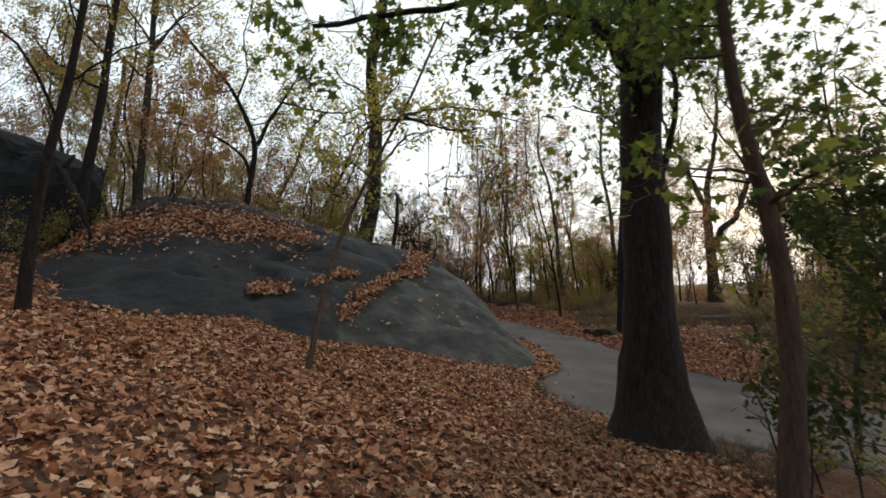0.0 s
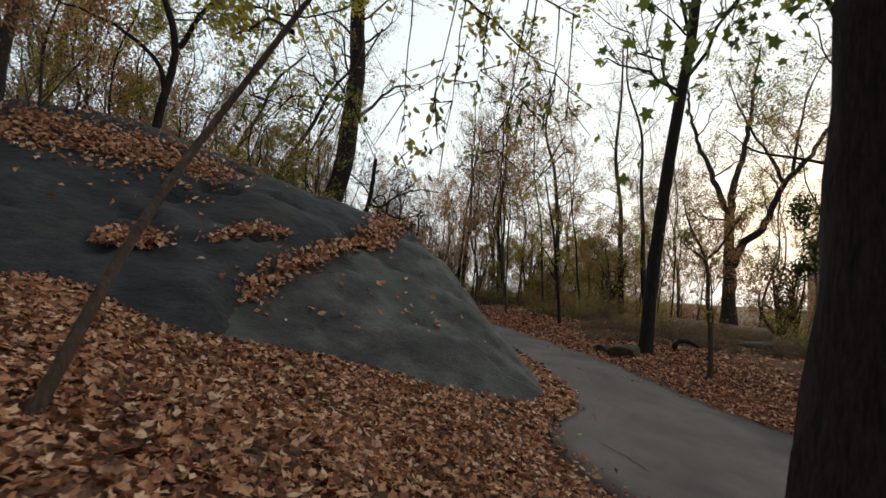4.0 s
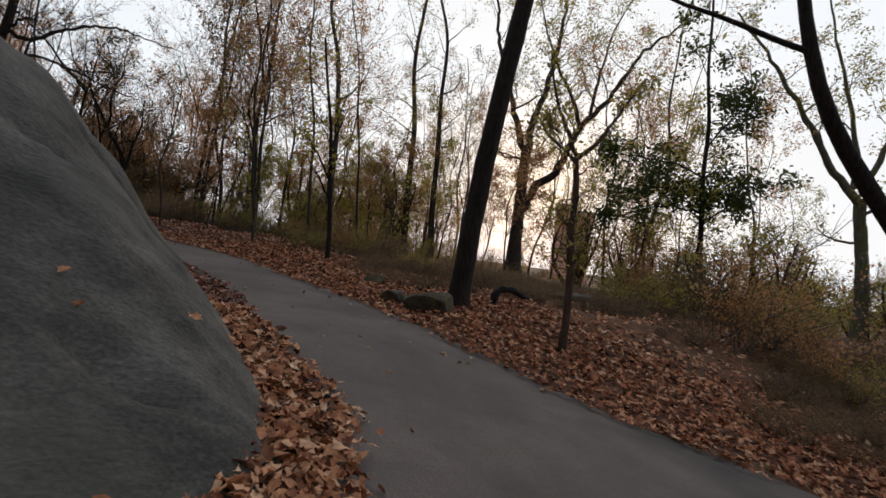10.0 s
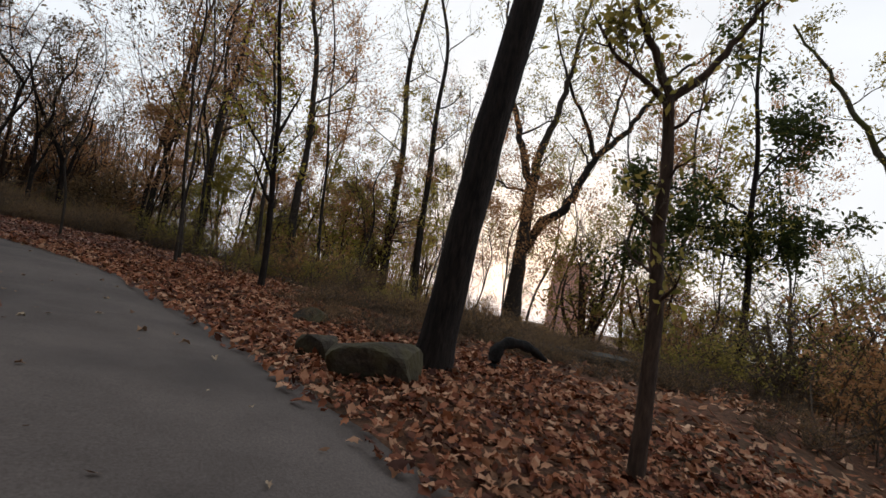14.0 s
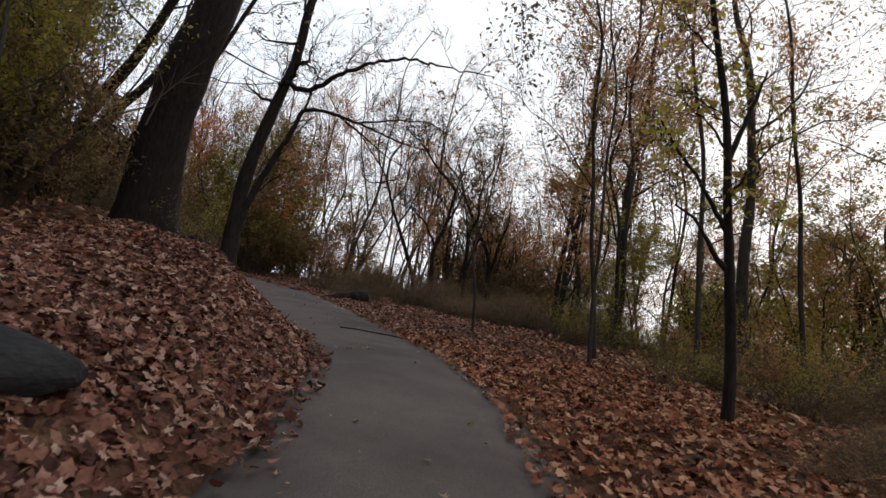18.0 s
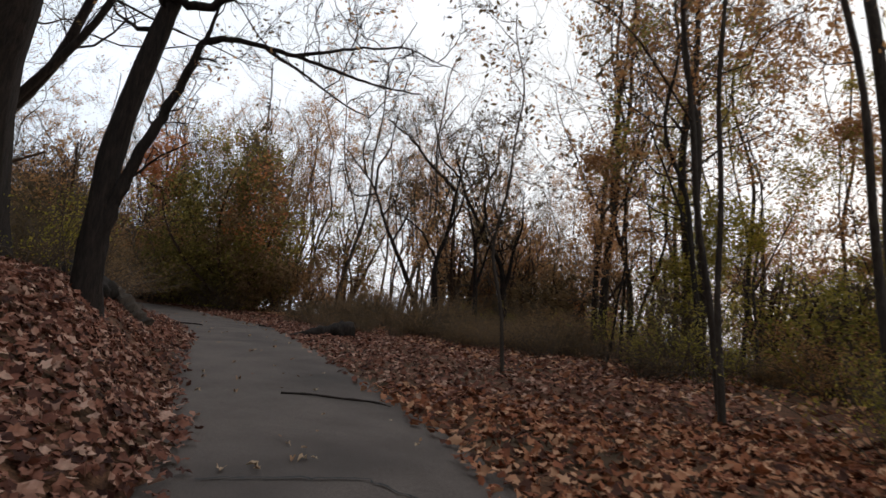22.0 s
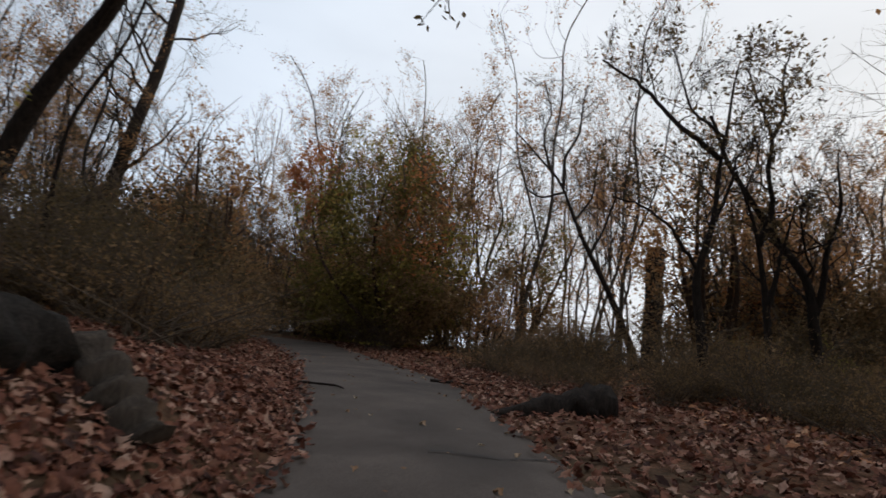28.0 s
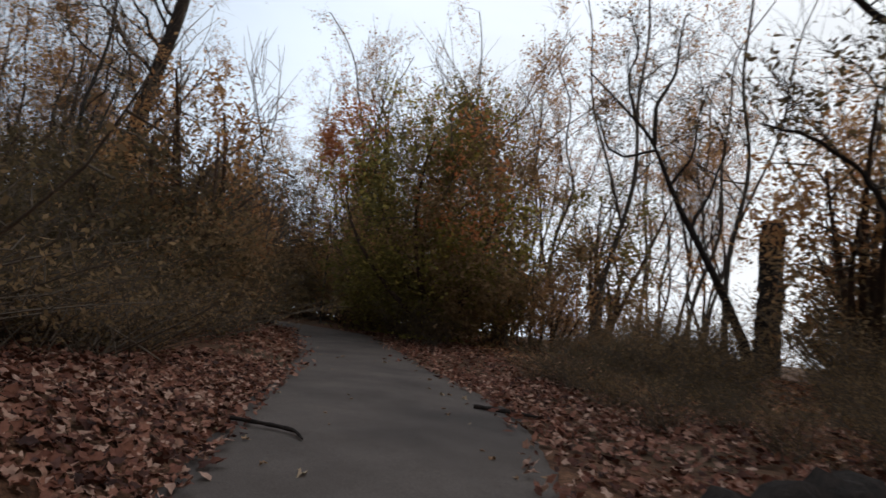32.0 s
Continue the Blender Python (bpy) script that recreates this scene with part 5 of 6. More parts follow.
# ---- fallen leaves ----
def litter(name, n, seed, xr, yr, keep, size, kind, label, lift=0.02, mat=None):
    rng = np.random.default_rng(seed)
    x, y = rng.uniform(*xr, n * 6), rng.uniform(*yr, n * 6)
    edge = np.minimum(np.minimum(x - xr[0], xr[1] - x), np.minimum(y - yr[0], yr[1] - y))
    ok = keep(x, y, rng) & (edge > rng.exponential(0.5, len(x)) + bumps(x, y, 0.7, 0.4))
    x, y = x[ok][:n], y[ok][:n]
    d = np.maximum(np.maximum(to_line(LEFT, x, y), -to_line(RIGHT, x, y)), 0)
    z = ground_z(x, y) + (0.03 + bumps(x, y, 1.3, 0.03) + bumps(x, y, 4.1, 0.015, 2.0)) * smooth(0.1, 1.2, d)
    z = np.where(d <= 0, base_z(x, y) + 0.03, z)
    e = 0.3
    nx_ = (ground_z(x - e, y) - ground_z(x + e, y)) / (2 * e)
    ny_ = (ground_z(x, y - e) - ground_z(x, y + e)) / (2 * e)
    normals = np.stack([nx_, ny_, np.ones(len(x))], 1) + rng.normal(0, 0.42, (len(x), 3))
    places = np.stack([x, y, z + lift + rng.uniform(0, 0.05, len(x))], 1)
    ob = leaves_mesh(name, places, normals, size * rng.uniform(0.65, 1.35, len(x)), mat or LITTER, kind, rng, None, 0.5)
    return tagged(ob, label, "leaf litter", kind="stuff")


def beside(gap0, gap1, soft=0.25):
    def keep(x, y, rng):
        d = np.maximum(to_line(LEFT, x, y), -to_line(RIGHT, x, y)) + rng.normal(0, soft, len(x))
        rocky = (rock_z(x, y) > ground_z(x, y) + 0.05) & (y < 22) & (x > -11.5) & (x < 3.6)
        return (d > gap0) & (d < gap1) & ~rocky
    return keep


litter("leaf_litter", 29000, 31, (-6.5, 5.0), (1.0, 17.5), beside(0.05, 12), 0.118, "oak", "thick drift of reddish brown fallen leaves before the rock")
litter("leaf_litter", 18000, 32, (-5.0, 4.0), (21.0, 33.5), lambda x, y, r: beside(0.0, 4.5)(x, y, r) & (to_line(LEFT, x, y) > -0.3), 0.118, "oak", "thick brown fallen leaves on the bank above the path", mat=LITTER_DULL)
litter("leaf_litter", 15000, 62, (-13.5, -0.5), (33.3, 46.0), lambda x, y, r: beside(0.0, 4.5)(x, y, r) & (to_line(LEFT, x, y) > -0.3), 0.118, "oak", "older dull fallen leaves on the bank above the path", mat=LITTER_DULL)
litter("leaf_litter", 19000, 33, (-1.0, 14.0), (16.0, 35.0), lambda x, y, r: beside(-0.05, 4.2, 0.6)(x, y, r) & (to_line(RIGHT, x, y) < 0.3), 0.118, "oak", "reddish fallen leaves along the lower edge of the path", mat=LITTER_RED_SHADED)
litter("leaf_litter", 11000, 63, (-12.0, 6.0), (34.0, 48.0), lambda x, y, r: beside(-0.05, 6.5)(x, y, r) & (to_line(RIGHT, x, y) < 0.3), 0.118, "oak", "older dull fallen leaves along the lower edge of the path", mat=LITTER_DULL)
litter("leaf_litter", 30000, 34, (-30, 26), (6, 62), beside(3.0, 14), 0.17, "diamond", "brown fallen leaves spread under the trees")
litter("leaf_litter", 5000, 35, (-12, 6), (-6, 3.5), beside(0.0, 30), 0.16, "diamond", "brown fallen leaves on the trail")
litter("leaf_litter", 1500, 36, (2.0, 5.0), (14.8, 21.6), lambda x, y, r: (to_line(LEFT, x, y) > -0.12 + r.normal(0, 0.1, len(x))) & (to_line(LEFT, x, y) < 0.7) & (rock_z(x, y) < ground_z(x, y) + 0.35), 0.13, "oak",
       "strip of fallen leaves between the rock and the path", lift=0.05)
litter("leaf_litter", 2600, 38, (-0.8, 4.4), (3.6, 12.4), lambda x, y, r: np.abs(x - np.interp(y, [3.6, 6.6, 9.4, 12.4], [0.6, 1.9, 2.9, 2.6])) < np.abs(r.normal(0, 0.7, len(x))) + 0.2, 0.1, "oak",
       "pale trodden fallen leaves along the trail", lift=0.045, mat=LITTER_ONE)
# bare trees beyond the round one, and leafy growth in the middle distance
scatter(WOODS, belt(16, 37, (-36, -21), (60, 74), lambda x, y: clear_of_path(x, y, 3), (2, 2, 0)), 37, (1.15, 1.4))
scatter(WOODS, belt(8, 38, (2, 24), (35, 58), lambda x, y: right_of_path(x, y) and clear_of_path(x, y, 7), (1, 3, 3, 5)), 38, (0.6, 0.95))
scatter(THICKETS, belt(7, 51, (6, 30), (36, 58), lambda x, y: right_of_path(x, y) and clear_of_path(x, y, 6.5), (0, 0, 1, 1, 2, 3)), 51, (0.6, 1.0))
scatter(THICKETS, belt(4, 52, (-2, 10), (48, 62), lambda x, y: right_of_path(x, y) and clear_of_path(x, y, 4), (1, 3, 1, 0)), 52, (0.6, 0.9))
scatter(THICKETS, belt(4, 53, (-14, -6), (24, 28), lambda x, y: clear_of_path(x, y, 4.5), (0, 2, 2, 1)), 53, (0.6, 0.9))
scatter(THICKETS, belt(6, 54, (24, 46), (16, 40), lambda x, y: clear_of_path(x, y, 9), (0, 2, 3)), 54, (0.6, 1.0))
scatter(THICKETS, belt(20, 55, (-34, -13), (43, 58), lambda x, y: left_of_path(x, y) and clear_of_path(x, y, 2.4), (4, 4, 1)), 55, (0.6, 0.9))
scatter(THICKETS, belt(12, 56, (-40, -24), (50, 68), lambda x, y: True and clear_of_path(x, y, 2.0), (4, 1)), 56, (0.8, 1.2))
scatter(WOODS, belt(9, 57, (1, 16), (36, 50), lambda x, y: right_of_path(x, y) and clear_of_path(x, y, 5.0), (3, 3, 1, 0, 5)), 57, (0.7, 1.1))
scatter(WOODS, belt(6, 58, (14, 34), (30, 50), lambda x, y: clear_of_path(x, y, 9), (1, 3, 0)), 58, (0.8, 1.2))
scatter(SHRUBS, belt(10, 59, (3, 12), (30, 40), lambda x, y: right_of_path(x, y) and clear_of_path(x, y, 3.4), (4, 1)), 59, (0.4, 0.7))
scatter(THICKETS, [(-27.0, 57.4, 4), (-30.0, 58.6, 1), (-24.6, 56.6, 4), (-24.0, 50.0, 4), (-26.5, 50.4, 4), (-29.0, 51.2, 1), (-3.6, 56.4, 3), (-0.6, 56.0, 1), (1.8, 54.5, 4), (-1.8, 58.5, 1), (-0.4, 54.2, 4), (3.0, 55.4, 3), (-20.6, 57.6, 4), (-22.6, 58.4, 4), (-19.0, 59.4, 1), (-24.5, 60.0, 4)], 60, (0.7, 0.95))
scatter(THICKETS, [(-18.2, 44.0, 1), (-20.0, 45.4, 3), (-24.6, 48.2, 3)], 64, (0.75, 0.95))
scatter(SHRUBS, [(-21.0, 55.6, 7), (-22.8, 56.4, 7), (-19.4, 56.6, 7), (-25.5, 57.0, 7), (-17.6, 53.0, 7), (-19.6, 54.4, 7)], 65, (0.8, 1.1))
# dry brush that starts close beside the path
scatter(SHRUBS, belt(16, 61, (-15, -6), (37, 45), lambda x, y: left_of_path(x, y) and clear_of_path(x, y, 2.1) and not clear_of_path(x, y, 5), (5, 7, 7)), 61, (0.6, 0.9))
scatter(SHRUBS, belt(44, 39, (-14, 4), (36, 62), lambda x, y: right_of_path(x, y) and clear_of_path(x, y, max(4.4 - 0.22 * (y - 37), 1.7)), (5, 5, 6)), 39, (0.6, 0.9))
scatter(SHRUBS, belt(34, 40, (-30, -7), (39, 58), lambda x, y: left_of_path(x, y) and clear_of_path(x, y, 2.3) and y > 38.5 + 0.0 * x, (5, 7, 7)), 40, (0.8, 1.2))
scatter(SHRUBS, belt(12, 46, (-2, 12), (27, 42), lambda x, y: right_of_path(x, y) and clear_of_path(x, y, 5.0), (5, 5, 6)), 46, (0.4, 0.6))
scatter(SHRUBS, belt(30, 47, (8.5, 24), (12, 30), lambda x, y: right_of_path(x, y) and clear_of_path(x, y, 2.3), (5,)), 47, (0.25, 0.42))
litter("leaf_litter", 7000, 48, (-19, -5.5), (8, 23), beside(3.0, 40), 0.16, "oak", "brown fallen leaves on the slope above the rock")
litter("leaf_litter", 7000, 49, (-26, -6), (43, 57), beside(-0.05, 3.2), 0.15, "diamond", "brown fallen leaves along both edges of the far path", mat=LITTER_DULL)
# bushes at the far side of the clearing
scatter(SHRUBS, belt(16, 67, (14, 26), (17, 27), lambda x, y: clear_of_path(x, y, 4.0), (0, 1, 1, 4, 2)), 67, (0.7, 1.1))
scatter(SHRUBS, belt(22, 68, (10, 17), (13, 24), lambda x, y: right_of_path(x, y) and clear_of_path(x, y, 2.4), (5, 5, 3)), 68, (0.3, 0.5))
scatter(THICKETS, belt(9, 69, (20, 34), (18, 31), lambda x, y: clear_of_path(x, y, 9), (0, 2, 2)), 69, (0.55, 0.8))
scatter(SHRUBS, belt(84, 95, (-9.5, 2.5), (38.5, 52), lambda x, y: right_of_path(x, y) and clear_of_path(x, y, 2.8 if y < 43 else 1.5), (7, 6, 5)), 95, (0.32, 0.55))
scatter(SHRUBS, [(-6.0, 50.0, 6), (-4.6, 50.8, 6), (-7.4, 51.6, 6), (-5.2, 52.8, 6), (-3.2, 52.4, 6)], 70, (0.8, 1.05))
scatter(WOODS, belt(7, 71, (-11, -4), (26, 31), lambda x, y: left_of_path(x, y) and clear_of_path(x, y, 4.2), (4, 4, 0)), 71, (0.7, 0.95))
scatter(THICKETS, [(-5.8, 29.6, 4), (-7.6, 30.6, 1), (-6.8, 27.8, 4), (-9.0, 32.6, 4), (-9.4, 29.0, 1), (-11.0, 31.0, 4)], 72, (0.55, 0.72))
scatter(WOODS, belt(14, 81, (-9, 7), (27, 44), lambda x, y: left_of_path(x, y) and clear_of_path(x, y, 5.5) or right_of_path(x, y) and clear_of_path(x, y, 8.0), (1, 5, 5)), 81, (0.6, 0.9))
scatter(THICKETS, belt(4, 82, (6, 22), (33, 46), lambda x, y: right_of_path(x, y) and clear_of_path(x, y, 6.5), (2, 2, 0, 3)), 82, (0.45, 0.7))
scatter(THICKETS, [(-4.4, 55.4, 1), (-4.4, 58.8, 4), (-3.4, 57.6, 3), (-1.8, 59.2, 1), (0.2, 58.0, 4)], 84, (0.95, 1.2))
scatter(THICKETS, [(-13.6, 55.2, 1)], 85, (0.4, 0.55))
scatter(SHRUBS, belt(46, 86, (5.5, 15), (24.5, 36), lambda x, y: right_of_path(x, y) and clear_of_path(x, y, 3.3), (5, 5, 3, 3)), 86, (0.28, 0.5))
scatter(SHRUBS, [(8.0, 32.6, 4), (9.0, 33.8, 4), (4.9, 38.6, 4), (7.2, 34.6, 1), (10.2, 32.8, 1)], 87, (0.4, 0.62))
scatter(WOODS, [(-26.5, 56.2, 4), (-28.0, 53.0, 4), (-29.5, 57.0, 0), (-31.0, 54.0, 4), (-27.5, 59.0, 4), (-30.5, 60.0, 2), (-33.5, 57.0, 4), (-25.2, 62.0, 2), (-23.4, 60.4, 2)], 88, (0.75, 1.0))
scatter(SHRUBS, belt(24, 89, (6.5, 11), (24.5, 30), lambda x, y: right_of_path(x, y) and clear_of_path(x, y, 2.1), (3, 5)), 89, (0.22, 0.36))
scatter(SHRUBS, belt(26, 92, (24, 62), (46, 84), lambda x, y: 0.44 < math.atan2(x - 2.0, y - 12.5) < 0.85, (0, 1, 4, 5)), 92, (0.7, 1.1))
scatter(THICKETS, [(19.6, 34.6, 0), (21.6, 36.2, 1), (23.2, 34.0, 0), (25.6, 36.4, 3), (24.4, 32.2, 2)], 93, (0.6, 0.85))
scatter(WOODS, [(1.0, 57.0, 4), (3.4, 55.4, 0), (-1.6, 60.0, 4), (6.6, 56.6, 3)], 73, (0.75, 0.95))

# ---- stones, logs and sticks ----
def stone(name, x, y, size, seed, label, z=None, mat=None, turn=0.0, category="rock"):
    """A boulder: a rounded block with broken facets, sunk into the ground."""
    rng = np.random.default_rng(seed)
    bm = bmesh.new()
    bmesh.ops.create_icosphere(bm, subdivisions=4, radius=1.0)
    cuts = rng.normal(size=(9, 3))
    cuts /= np.linalg.norm(cuts, axis=1, keepdims=True)
    reach = rng.uniform(0.5, 0.85, 9)
    for v in bm.verts:
        p = np.array(v.co)
        for c, r in zip(cuts, reach):
            over = p @ c - r
            if over > 0:
                p = p - c * over * 0.97
        p *= 1 + (0.05 if max(size) < 2 else 0.16) * noise.fractal(Vector(p * 2.2 + seed), 1.0, 2.0, 5)
        v.co = p * np.array(size)
    me = bpy.data.meshes.new(name)
    bm.to_mesh(me)
    bm.free()
    me.materials.append(mat or ROCK)
    ob = new(name, me)
    ob.location = (x, y, (ground_at(x, y) if z is None else z) + size[2] * 0.25)
    ob.rotation_euler = (0, 0, radians(turn))
    return tagged(ob, label, category)


stone("boulder", 6.98, 23.2, (0.68, 0.45, 0.38), 3, "grey-brown boulder half sunk in leaves beside a dark trunk", turn=20, mat=STONE)
stone("boulder", 6.55, 24.15, (0.36, 0.28, 0.26), 4, "small grey stone standing in fallen leaves", turn=70, mat=STONE)
stone("boulder", 7.0, 26.8, (0.32, 0.26, 0.22), 5, "grey stone at the leafy edge of the path", mat=STONE)
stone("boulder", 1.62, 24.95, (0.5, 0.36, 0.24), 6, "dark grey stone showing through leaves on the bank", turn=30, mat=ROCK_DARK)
stone("rock_ledge", 13.6, 27.6, (3.0, 0.9, 0.2), 7, "low grey rock ledge beyond the clearing", turn=-12)
stone("boulder", -14.4, 18.6, (3.3, 2.8, 3.8), 8, "big dark overhanging boulder above the leafy slope", mat=BLACK_ROCK)


def log(name, line, radii, seed, label, mat=None, category="log", stubs=()):
    rng = np.random.default_rng(seed)
    root = new(name)
    root.location = line[0]
    line = np.array(line, float)
    s = np.r_[0, np.cumsum(np.linalg.norm(np.diff(line, axis=0), axis=1))]
    t = np.linspace(0, s[-1], 18)
    pts = np.stack([np.interp(t, s, line[:, i]) for i in range(3)], 1) - line[0]
    for _ in range(2):
        pts[1:-1] = 0.25 * pts[:-2] + 0.5 * pts[1:-1] + 0.25 * pts[2:]
    r = np.interp(t, s, radii)
    pts = np.concatenate([pts[:1], pts, pts[-1:]])
    r = np.r_[r[0] * 0.15, r, r[-1] * 0.15]
    body = Tubes()
    body.add(pts, r * (1 + 0.14 * np.sin(np.arange(len(r)) * 1.7 + seed)), 14, 0.17 if r.max() > 0.1 else 0.08, rng)
    body.build("log_body", mat or DEADWOOD, root, smooth=False)
    for q, dx, dy, dz, rr in stubs:
        a = pts[int(q * 19)]
        d = np.array([dx, dy, dz])
        stub = Tubes()
        stub.add([a, a + d * 0.5, a + d, a + d * 1.01], [rr, rr * 0.8, rr * 0.5, 0.004], 8, 0.08, rng)
        stub.build("branch_stub", mat or DEADWOOD, root)
    return tagged(root, label, category)


def on_ground(x, y, up):
    return (x, y, ground_at(x, y) + up)


log("fallen_log", [on_ground(-4.95, 33.5, 0.06), on_ground(-5.3, 34.1, 0.12), on_ground(-5.6, 34.7, 0.14), on_ground(-5.8, 35.2, 0.12)], [0.22, 0.28, 0.28, 0.22], 4,
    "black rotten fallen log lying on the leafy bank", mat=BLACK_BARK, stubs=((0.5, -0.1, 0.2, 0.22, 0.08), (0.3, 0.3, 0.25, -0.05, 0.12)))
log("fallen_log", [on_ground(-5.88, 35.42, 0.22), on_ground(-5.55, 35.52, 0.12), on_ground(-5.15, 35.62, 0.0)], [0.17, 0.2, 0.17], 9,
    "short grey broken piece of a rotten log", stubs=((0.6, 0.1, -0.15, 0.05, 0.09),))
log("fallen_log", [on_ground(-5.4, 41.0, -0.05), on_ground(-4.95, 41.4, 0.06), on_ground(-4.45, 41.85, 0.14), on_ground(-4.0, 42.25, 0.2)], [0.07, 0.17, 0.26, 0.32], 5,
    "short dark rotten log among leaves beside the path", mat=BARK_DARK, stubs=((0.75, 0.25, -0.22, -0.06, 0.14), (0.4, -0.05, -0.2, -0.03, 0.1)))
log("arched_branch", [(9.11, 24.32, -0.41), (9.10, 24.32, -0.15), (9.21, 24.31, -0.00), (9.36, 24.29, 0.02), (9.58, 24.27, 0.01), (9.76, 24.25, -0.07), (9.93, 24.22, -0.16)], [0.1, 0.09, 0.08, 0.075, 0.07, 0.06, 0.03], 6,
    "dark dead branch arching over the fallen leaves", mat=BLACK_BARK, category="branch")
log("fallen_log", [on_ground(16.5, 22.5, 0.2), on_ground(18.5, 23.4, 0.3), on_ground(20.5, 24.0, 0.15)], [0.16, 0.2, 0.12], 7,
    "dark fallen trunk lying in the clearing", mat=BARK_DARK, stubs=((0.5, 0.3, 0.2, 0.9, 0.06), (0.7, -0.5, 0.1, 0.7, 0.05)))


log("fallen_branch", [(-11.6, 16.6, 6.0), (-11.3, 16.4, 5.6), (-10.9, 16.2, 5.1), (-10.4, 16.0, 4.5), (-10.1, 15.9, 3.6)], [0.16, 0.13, 0.1, 0.08, 0.05], 8,
    "dark broken branch leaning against the boulder", mat=BARK_DARK, category="branch", stubs=((0.15, 0.3, 0.2, 0.5, 0.09), (0.3, -0.2, -0.1, 0.45, 0.07)))


def on_path(x, y, up=0.06):
    return (x, y, float(base_z(np.array(x), np.array(y))) + up)


def stick(points, r, seed, label):
    return log("stick", [on_path(x, y, h) for x, y, h in points], [r] * (len(points) - 1) + [r * 0.5], seed, label, mat=BARK_DARK, category="stick")


stick([(-8.75, 44.18, 0.07), (-8.3, 44.3, 0.07), (-7.75, 44.48, 0.06)], 0.032, 11, "thick dark stick lying at the edge of the path")
stick([(-9.3, 40.6, 0.07), (-8.9, 40.75, 0.07), (-8.5, 40.85, 0.07), (-8.22, 40.74, 0.06)], 0.02, 12, "thin bent twig lying on the asphalt")
stick([(-0.42, 33.3, 0.06), (-0.1, 33.42, 0.07), (0.35, 33.42, 0.07), (0.8, 33.5, 0.07), (1.02, 33.4, 0.06)], 0.013, 13, "long thin bent twig lying across the asphalt")
stick([(3.75, 18.3, 0.05), (3.95, 18.12, 0.06)], 0.03, 14, "short dark piece of wood on the asphalt")

# cracks in the asphalt, as thin dark tar-filled seams
TAR = material("tar", [(0.3, (0.012, 0.012, 0.013)), (0.7, (0.03, 0.029, 0.028))], scale=30.0, rough=0.7, bump=0.3)


def crack(points, seed):
    rng = np.random.default_rng(seed)
    p = np.array(points, float)
    s = np.r_[0, np.cumsum(np.hypot(*np.diff(p, axis=0).T))]
    t = np.linspace(0, s[-1], 30)
    q = np.stack([np.interp(t, s, p[:, i]) for i in (0, 1)], 1) + rng.normal(0, 0.015, (30, 2))
    d = np.gradient(q, axis=0)
    n = np.stack([-d[:, 1], d[:, 0]], 1) / (np.linalg.norm(d, axis=1, keepdims=True) + 1e-9)
    w = rng.uniform(0.006, 0.018, (30, 1))
    a, b = q + n * w, q - n * w

    def lifted(e):
        f = np.clip(to_line(LEFT, e[:, 0], e[:, 1]) / (to_line(LEFT, e[:, 0], e[:, 1]) + to_line(RIGHT, e[:, 0], e[:, 1]) * -1 + 1e-6), 0, 1)
        return np.concatenate([e, (base_z(e[:, 0], e[:, 1]) + 0.05 * (1 - (2 * f - 1) ** 2) + 0.012)[:, None]], 1)
    v = np.concatenate([lifted(a), lifted(b)])
    i = np.arange(29)
    ob = mesh_object("crack", v, np.stack([i, i + 1, i + 31, i + 30], 1), TAR)
    return tagged(ob, "thin dark tarred crack in the asphalt", "crack", "cracks in the path")


crack([(3.6, 15.05), (3.85, 14.7), (4.05, 14.2)], 1)
crack([(0.9, 30.4), (1.9, 30.9), (2.4, 30.7)], 2)
crack([(-4.6, 38.2), (-3.9, 38.5), (-3.5, 39.1)], 3)

# ---- single leaves lying on the asphalt ----
FALLEN = []
for i, kind in enumerate(("oak", "maple", "oval", "oak")):
    rng = np.random.default_rng(70 + i)
    ob = leaves_mesh("fallen_leaf", np.zeros((1, 3)), np.array([[0, 0, 1.0]]), [0.13], LITTER_ONE, kind, rng, None, 0.55)
    FALLEN.append(tagged(ob, "single pale brown leaf lying on the asphalt", "leaf", "leaves on the path"))


def drop_leaves(n, seed):
    rng = np.random.default_rng(seed)
    line = CENTRE[7:23]
    s = np.r_[0, np.cumsum(np.hypot(*np.diff(line, axis=0).T))]
    for i in range(n):
        t = rng.uniform(0, s[-1])
        a = np.array([np.interp(t, s, LEFT[7:23, c]) for c in (0, 1)])
        b = np.array([np.interp(t, s, RIGHT[7:23, c]) for c in (0, 1)])
        f = rng.beta(0.55, 0.55)
        x, y = a * (1 - f) + b * f
        z = float(base_z(np.array(x), np.array(y))) + 0.05 * (1 - (2 * f - 1) ** 2) + 0.022
        k = rng.uniform(0.5, 1.15)
        m = pose(x, y, z, rng.normal(0, 9), rng.normal(0, 9), rng.uniform(0, 360)) @ Matrix.Scale(k, 4)
        if i < len(FALLEN):
            FALLEN[i].matrix_world = m
        else:
            copy_thing(FALLEN[int(rng.integers(0, 4))], m)


drop_leaves(210, 5)


